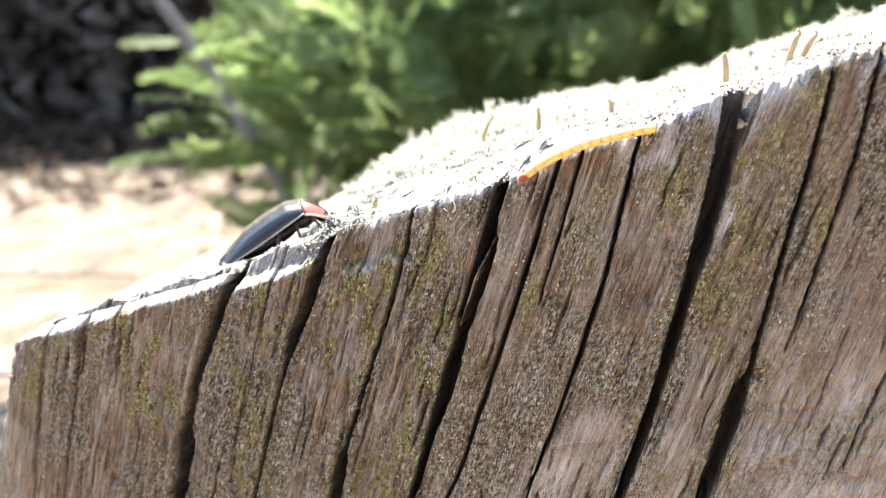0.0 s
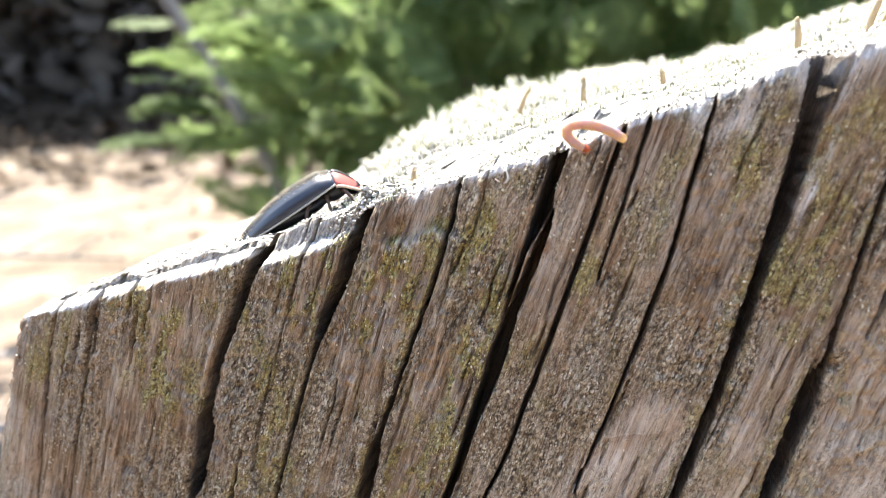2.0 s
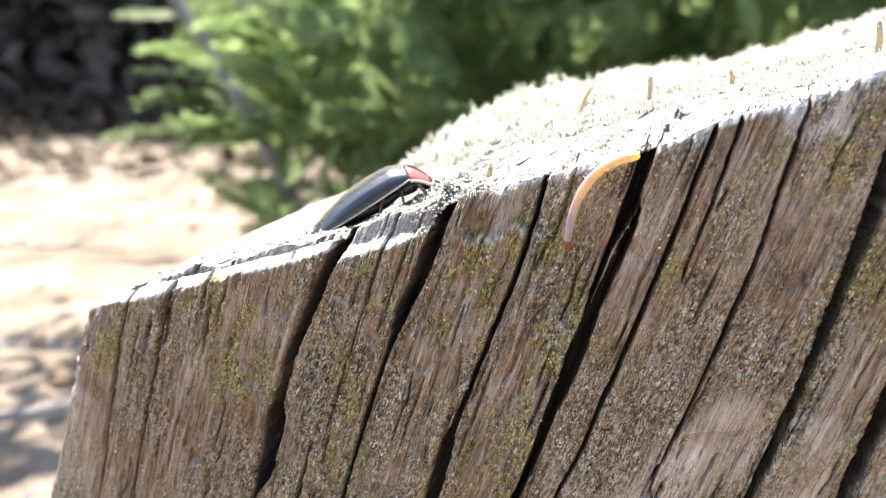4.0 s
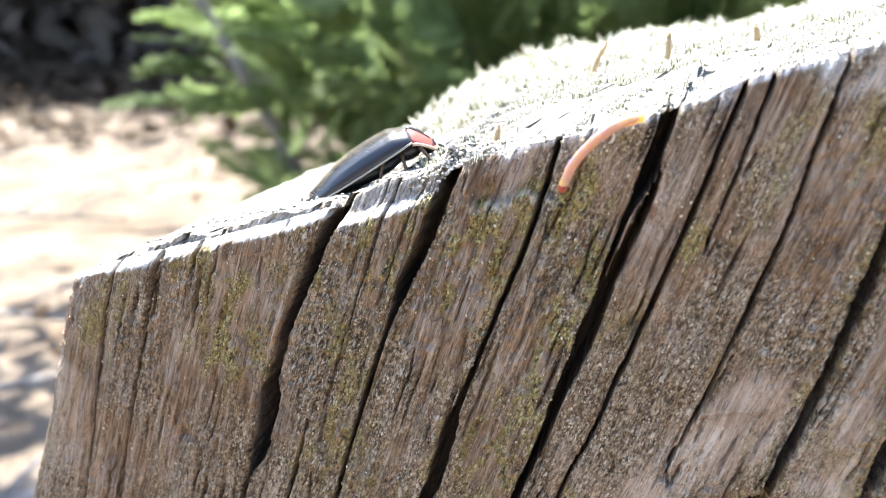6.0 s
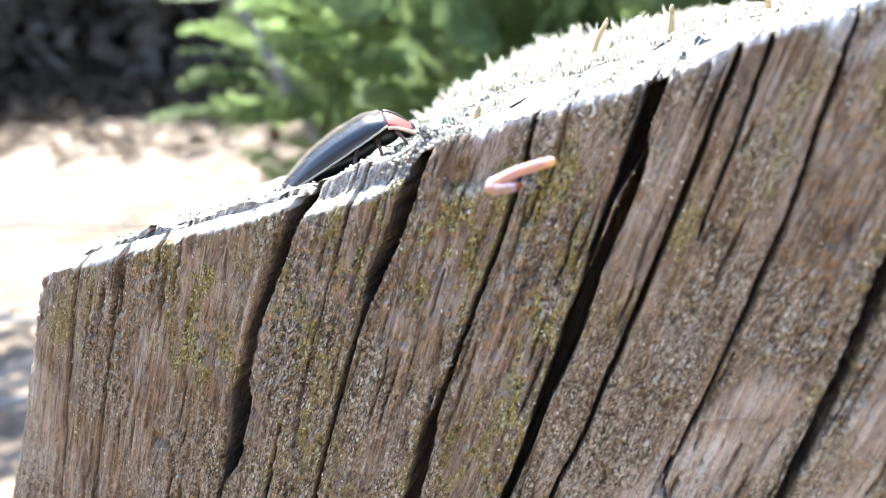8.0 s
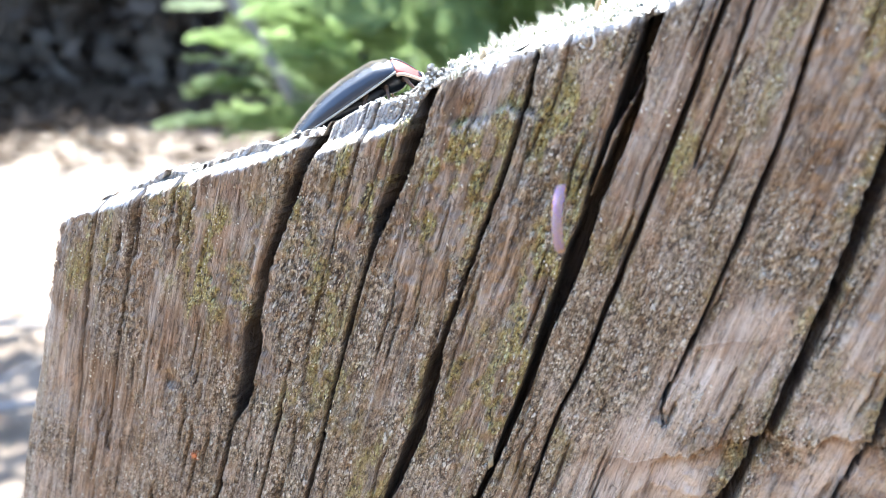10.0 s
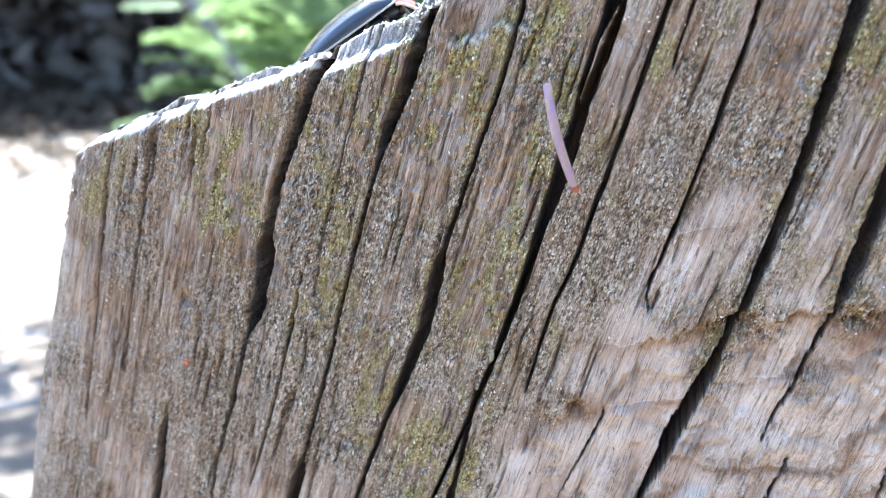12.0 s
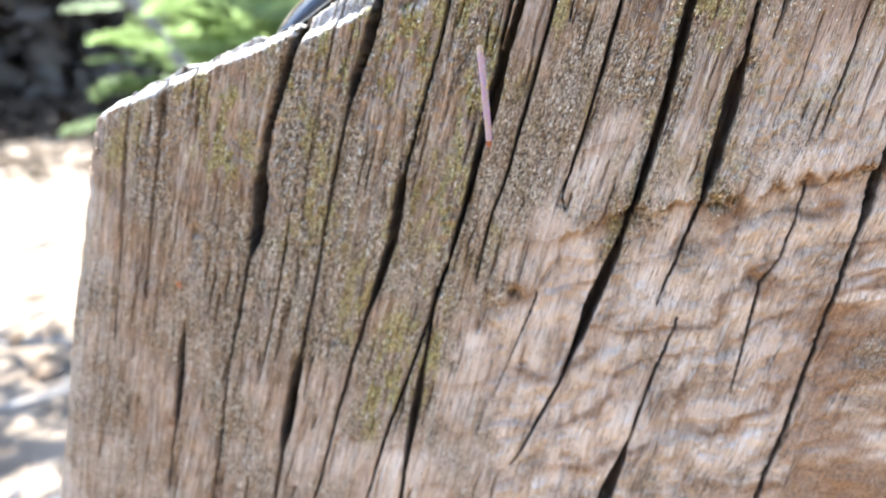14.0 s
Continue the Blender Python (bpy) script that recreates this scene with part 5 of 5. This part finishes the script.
# ---- the shrub, the sapling and the wood behind ----
def frond_mesh(rng):
    """One flat spray of scale leaves: a stalk with side twigs, 1 long."""
    verts, faces = [], []

    def blade(a, b, wide, lift):
        a, b = np.array(a), np.array(b)
        d = (b - a) / np.linalg.norm(b - a)
        sidew = np.array([-d[1], d[0], 0]) * wide
        k = len(verts)
        verts.extend([a - sidew * 0.4, a + sidew * 0.4, (a + b) / 2 + sidew + (0, 0, lift), b, (a + b) / 2 - sidew + (0, 0, lift)])
        faces.extend([(k, k + 4, k + 2, k + 1), (k + 4, k + 3, k + 3, k + 2)])

    for i in range(13):
        t = 0.08 + 0.9 * i / 13
        bend = np.array([t, 0.05 * math.sin(3 * t), -0.18 * t * t])
        reach = 0.36 * (1 - t) ** 0.7 + 0.06
        for sgn in (1, -1):
            ang = sgn * rng.uniform(0.6, 0.95)
            tip = bend + np.array([math.cos(ang), math.sin(ang), rng.uniform(-0.25, 0.1)]) * reach * rng.uniform(0.8, 1.15)
            blade(bend, tip, 0.034, rng.uniform(-0.02, 0.02))
            if reach > 0.2:
                m = bend + (tip - bend) * 0.5
                blade(m, m + np.array([math.cos(ang * 0.2), math.sin(ang * 0.2), -0.1]) * reach * 0.5, 0.028, 0)
    return np.array(verts), np.array(faces)


def scatter(name, spots, shape, material, parent=None, label="", kind=""):
    """One mesh of many copies of a small shape: spots of place, direction, size and roll."""
    sv, sf = shape
    vs, fs = [], []
    for i, (place, ahead, size, roll) in enumerate(spots):
        m = Vector(ahead).to_track_quat("X", "Z").to_matrix() @ Matrix.Rotation(roll, 3, "X")
        vs.append(sv @ (np.array(m).T * size) + np.array(place))
        fs.append(sf + i * len(sv))
    quads = np.concatenate(fs)
    me_ok = quads[:, 2] != quads[:, 1]
    ob = mesh_part(name, np.concatenate(vs), quads[me_ok], material, parent, label, smooth=False)
    return tagged(ob, kind=kind)


def split_quads(shape):
    """Turns the sprays' blades into plain triangles."""
    v, f = shape
    out = []
    for a, b, c, d in f:
        out.append((a, b, d))
        if c not in (b, d):
            out.append((b, c, d))
    return v, np.array(out)


def make_shrub():
    rng = np.random.default_rng(21)
    shrub = new("conifer_shrub")
    shrub.location = (0.35, 2.15, 0)
    tagged(shrub, "bright green scale-leaved conifer shrub, back-lit by the sun", "shrub")
    base = Vector(shrub.location)
    limbs, spots_ = [], []
    for i in range(52):
        a = rng.uniform(math.pi, 2 * math.pi) if i < 42 else rng.uniform(0, math.pi)
        out = rng.uniform(0.45, 1.0)
        z1 = rng.uniform(0.25, 1.25)
        tip = Vector((math.cos(a) * out * 1.02, math.sin(a) * out * 0.72, z1))
        root = Vector((rng.uniform(-0.12, 0.12), rng.uniform(-0.1, 0.1), 0.02 + 0.25 * z1))
        pts = [root.lerp(tip, k / 7) + Vector((0, 0, 0.10 * math.sin(math.pi * k / 7))) for k in range(8)]
        limbs.append(pts)
        for k in range(16):
            t = 0.3 + 0.7 * k / 16
            p = pts[min(7, int(t * 7))].lerp(pts[min(7, int(t * 7) + 1)], t * 7 % 1)
            d = (tip - root).normalized() + Vector(rng.normal(0, 0.55, 3))
            d.z += 0.15
            spots_.append((p + Vector(rng.normal(0, 0.03, 3)), d.normalized(), rng.uniform(0.10, 0.21), rng.uniform(0, 6.3)))
    for _ in range(900):
        p = Vector((rng.uniform(-0.30, 1.5), rng.uniform(1.5, 2.0), rng.uniform(0.06, 0.95)))
        if p.z > 0.35 + 1.1 * (p.x + 0.36):
            continue
        d = Vector((rng.normal(-0.5, 0.5), rng.normal(-0.5, 0.4), rng.normal(0.15, 0.35)))
        spots_.append((p - base, d.normalized(), rng.uniform(0.10, 0.2), rng.uniform(0, 6.3)))
    # looser sprays in front catch the sun
    for _ in range(420):
        p = Vector((rng.uniform(-0.12, 1.4), rng.uniform(1.28, 1.5), rng.uniform(0.36, 1.0)))
        if p.z > 0.40 + 1.1 * (p.x + 0.30):
            continue
        d = Vector((rng.normal(-0.4, 0.5), rng.normal(-0.4, 0.4), rng.normal(0.3, 0.35)))
        spots_.append((p - base, d.normalized(), rng.uniform(0.09, 0.18), rng.uniform(0, 6.3)))
    # the sprays that stand out at the shrub's edge
    for x, y, z, dx, dz, size in ((-0.36, 1.5, 0.44, -1, 0.35, 0.17), (-0.36, 1.5, 0.385, -1, 0.28, 0.17), (-0.40, 1.5, 0.33, -1, 0.2, 0.16), (-0.24, 1.5, 0.50, -0.9, 0.3, 0.17), (-0.20, 1.48, 0.42, -0.8, 0.3, 0.2), (-0.12, 1.5, 0.56, -0.8, 0.5, 0.2), (-0.26, 1.5, 0.36, -0.9, 0.1, 0.2), (-0.1, 1.46, 0.46, -0.7, 0.5, 0.2), (-0.05, 1.5, 0.36, -0.7, 0.2, 0.2)):
        for q in range(3):
            spots_.append((Vector((x, y, z)) - base + Vector(rng.normal(0, 0.012, 3)), Vector((dx, -0.2 + rng.normal(0, 0.2), dz + rng.normal(0, 0.12))).normalized(), size * rng.uniform(0.8, 1.1), rng.uniform(-0.6, 0.6)))
    for pts in limbs:
        part("limb", tube(pts, [0.011 * (1 - 0.8 * k / 7) for k in range(8)], 6), BARK, shrub)
    part("trunk", tube([Vector((0, 0, -0.05)), Vector((0.02, 0, 0.4)), Vector((-0.01, 0.02, 0.8)), Vector((0, 0, 1.3))], [0.05, 0.042, 0.03, 0.008], 10), BARK, shrub)
    scatter("crown", spots_, split_quads(frond_mesh(rng)), FROND, shrub, "sprays of bright green scale leaves")


def make_sapling():
    sapling = new("sapling")
    sapling.location = (-0.16, 1.62, 0)
    tagged(sapling, "thin grey leaning sapling stem beside the conifer shrub", "sapling")
    pts = [Vector((-0.66 * t + 0.03 * math.sin(4 * t), 0.05 * t, -0.03 + 1.15 * t)) for t in np.linspace(0, 1.1, 12)]
    part("stem", tube(pts, [0.016 - 0.0007 * k for k in range(12)], 10), BARK, sapling)
    for k, (dx, dz) in ((6, (0.25, 0.2)), (8, (-0.22, 0.15)), (10, (0.2, 0.25))):
        tip = pts[k] + Vector((dx, 0.05, dz))
        part("twig", tube([pts[k], pts[k].lerp(tip, 0.5) + Vector((0, 0, 0.02)), tip], [0.006, 0.004, 0.0015], 6), BARK, sapling)
    # an unseen crown added above the stem to dapple the soil with shade
    rng = np.random.default_rng(22)
    leaf = split_quads((np.array([(0, -0.1, 0), (0, 0.1, 0), (0.5, 0.3, 0.06), (1, 0, 0), (0.5, -0.3, 0.06)]), np.array([(0, 4, 2, 1), (4, 3, 3, 2)])))
    top, spots_ = pts[-1], []
    for cx, cy, cz, r, many in ((0.1, 0.0, 0.3, 0.16, 70), (0.35, -0.1, 0.42, 0.16, 60), (-0.15, -0.25, 0.38, 0.18, 70), (0.05, 0.35, 0.5, 0.2, 70), (-0.4, 0.1, 0.45, 0.18, 60), (0.3, 0.3, 0.75, 0.2, 60), (-0.1, -0.45, 0.6, 0.16, 50), (0.55, 0.15, 0.55, 0.15, 45)):
        hub = top + Vector((cx, cy, cz))
        part("limb", tube([top, top.lerp(hub, 0.5) + Vector((0, 0, 0.04)), hub], [0.007, 0.005, 0.002], 6), BARK, sapling)
        for _ in range(many):
            spots_.append((hub + Vector(rng.normal(0, r, 3)) * 0.75, Vector((rng.normal(), rng.normal(), rng.normal(0, 0.5))).normalized(), rng.uniform(0.05, 0.10), rng.uniform(-0.7, 0.7)))
    scatter("crown", spots_, leaf, SAPLING_LEAF, sapling, "unseen loose crown of small green leaves, added to dapple the soil")


def make_wood():
    rng = np.random.default_rng(31)
    leaf = split_quads((np.array([(0, -0.1, 0), (0, 0.1, 0), (0.5, 0.3, 0.06), (1, 0, 0), (0.5, -0.3, 0.06)]), np.array([(0, 4, 2, 1), (4, 3, 3, 2)])))
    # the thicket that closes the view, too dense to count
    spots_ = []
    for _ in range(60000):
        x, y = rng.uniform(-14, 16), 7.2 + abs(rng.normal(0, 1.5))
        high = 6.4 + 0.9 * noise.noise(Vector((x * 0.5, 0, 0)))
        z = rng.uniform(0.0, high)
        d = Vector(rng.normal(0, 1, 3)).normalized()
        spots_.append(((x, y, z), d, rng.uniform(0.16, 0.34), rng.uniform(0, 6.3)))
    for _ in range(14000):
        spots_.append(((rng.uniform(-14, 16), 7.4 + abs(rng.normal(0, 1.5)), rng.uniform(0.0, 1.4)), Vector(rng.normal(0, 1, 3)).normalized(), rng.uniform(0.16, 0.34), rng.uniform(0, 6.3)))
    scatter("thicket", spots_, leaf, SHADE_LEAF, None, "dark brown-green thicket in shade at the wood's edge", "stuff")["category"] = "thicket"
    # and an unseen one behind the camera, added to block low sky light
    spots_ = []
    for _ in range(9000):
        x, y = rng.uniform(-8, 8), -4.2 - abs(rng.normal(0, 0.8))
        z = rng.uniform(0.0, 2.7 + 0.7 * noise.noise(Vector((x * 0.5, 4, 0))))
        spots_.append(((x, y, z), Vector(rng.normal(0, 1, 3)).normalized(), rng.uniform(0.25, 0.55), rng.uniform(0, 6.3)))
    scatter("thicket", spots_, leaf, SHADE_LEAF, None, "unseen dark thicket added to block low sky light from the stump", "stuff")["category"] = "thicket"
    # trees in front of and inside it
    master = None
    for i, (x, y, r) in enumerate(((-5.2, 8.4, 0.12), (-3.9, 9.0, 0.16), (-1.6, 8.7, 0.10), (0.6, 8.8, 0.17), (2.6, 8.5, 0.12), (4.6, 9.0, 0.15), (6.8, 8.6, 0.13), (-7.4, 8.8, 0.15))):
        if master is None:
            tree = new("tree")
            tagged(tree, "dark slender tree at the shaded edge of the wood", "tree", "trees of the wood")
            pts = [Vector((0.10 * math.sin(k * 0.9), 0.08 * math.cos(k * 1.3), -0.1 + 0.75 * k)) for k in range(9)]
            part("trunk", tube(pts, [0.13 - 0.011 * k for k in range(9)], 10), BARK, tree)
            spots2 = []
            for _ in range(12):
                k = int(rng.integers(3, 9))
                a = rng.uniform(0, 6.3)
                tip = pts[k] + Vector((math.cos(a) * rng.uniform(0.7, 1.6), math.sin(a) * rng.uniform(0.7, 1.6), rng.uniform(0.2, 0.9)))
                part("limb", tube([pts[k], pts[k].lerp(tip, 0.5) + Vector((0, 0, 0.1)), tip], [0.045, 0.028, 0.008], 6), BARK, tree)
                for _ in range(120):
                    spots2.append((pts[k].lerp(tip, rng.uniform(0.3, 1.1)) + Vector(rng.normal(0, 0.28, 3)), Vector(rng.normal(0, 1, 3)).normalized(), rng.uniform(0.08, 0.18), rng.uniform(0, 6.3)))
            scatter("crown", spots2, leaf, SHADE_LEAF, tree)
            tree.matrix_world = pose(x, y, 0, 0, 0, 0)
            master = tree
        else:
            copy_thing(master, pose(x, y, 0, rng.uniform(-4, 4), rng.uniform(-4, 4), rng.uniform(0, 360)))


def make_branch(x, y, turn, long_, seed):
    """A branch added on the soil, with a few side twigs, to give it dark stripes."""
    rng = np.random.default_rng(seed)
    branch = new("added_branch")
    branch.matrix_world = pose(x, y, 0.012, 0, 0, turn)
    tagged(branch, "dry grey branch added on the sunlit soil for its dark stripes", "branch", "fallen branches")
    pts = [Vector((long_ * (k / 7 - 0.5), 0.03 * math.sin(k + seed), 0.008 + 0.012 * abs(math.sin(0.8 * k + seed)))) for k in range(8)]
    part("stem", tube(pts, [0.010 - 0.0009 * k for k in range(8)], 8), BARK, branch)
    for k in (2, 3, 5, 6):
        a = rng.uniform(0.5, 1.1) * rng.choice([-1, 1])
        tip = pts[k] + Vector((math.cos(a), math.sin(a), rng.uniform(0.05, 0.5))) * rng.uniform(0.06, 0.16)
        part("twig", tube([pts[k], pts[k].lerp(tip, 0.5) + Vector((0, 0.006, 0.008)), tip], [0.005, 0.0035, 0.0012], 6), BARK, branch)


def make_litter():
    """Dead leaves strewn over the soil."""
    rng = np.random.default_rng(41)
    leaf = split_quads((np.array([(0, -0.1, 0), (0, 0.1, 0), (0.5, 0.3, 0.10), (1, 0, 0), (0.5, -0.3, 0.10)]), np.array([(0, 4, 2, 1), (4, 3, 3, 2)])))
    spots_ = []
    for _ in range(12000):
        x, y = rng.uniform(-5, 5), rng.uniform(-4.0, 6.5)
        if math.hypot(x, y - 0.12) < 0.3:
            continue
        if noise.noise(Vector((x * 1.3, y * 1.3, 5))) < rng.uniform(-0.35, 0.35):
            continue
        d = Vector((rng.normal(), rng.normal(), rng.normal(0, 0.25))).normalized()
        spots_.append(((x, y, 0.022), d, rng.uniform(0.02, 0.06), rng.uniform(-0.5, 0.5)))
    scatter("leaf_litter", spots_, leaf, LITTER, None, "brown dead leaves strewn over the dry soil", "stuff")["category"] = "leaf litter"
    # dark leaves added in front of the trees to deepen the shade on the ground
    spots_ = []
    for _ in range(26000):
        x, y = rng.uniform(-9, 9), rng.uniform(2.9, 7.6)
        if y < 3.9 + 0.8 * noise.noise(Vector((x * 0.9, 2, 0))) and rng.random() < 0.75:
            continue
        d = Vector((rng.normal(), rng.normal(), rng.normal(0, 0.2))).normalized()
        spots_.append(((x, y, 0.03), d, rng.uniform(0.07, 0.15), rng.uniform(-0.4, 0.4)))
    scatter("shade_litter", spots_, leaf, GROUND_SHADE, None, "dark leaves laid on the wood's floor to deepen its shade", "stuff")["category"] = "leaf litter"


make_shrub()
make_sapling()
make_wood()
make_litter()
for fallen in ((-0.62, 0.95, 20, 0.7, 1), (-0.85, 1.25, -15, 0.8, 2), (-0.5, 0.62, 35, 0.5, 3), (-1.15, 1.8, 10, 0.9, 4), (-0.75, 0.72, -30, 0.4, 5)):
    make_branch(*fallen)


def motions():
    rows = CRAWL + HANG
    lines = [(r[0], body_line(r)) for r in rows]
    mids = [pts[SEGMENTS // 2] for _, pts in lines]
    walk(GRUB_THING, [(t, Matrix.Translation(mid)) for (t, _), mid in zip(lines, mids)])
    for i, piece in enumerate(GRUB_PIECES):
        keys = []
        for (t, pts), mid in zip(lines, mids):
            ahead = (pts[min(i + 1, SEGMENTS)] - pts[max(i - 1, 0)]).normalized()
            out = (OUT - ahead * OUT.dot(ahead)).normalized()
            side = out.cross(ahead)
            m = Matrix((ahead, side, out)).transposed().to_4x4()
            keys.append((t, Matrix.Translation(pts[i] - mid) @ m))
        walk(piece, keys)
    ahead = (spot(-1, 0) - spot(0, 0)).normalized()
    upright = Matrix((ahead, OUT.cross(ahead), OUT)).transposed().to_4x4()
    walk(MITE_THING, [(t, Matrix.Translation(spot(u, z, 0.15)) @ upright) for t, u, z in CREEP])


motions()
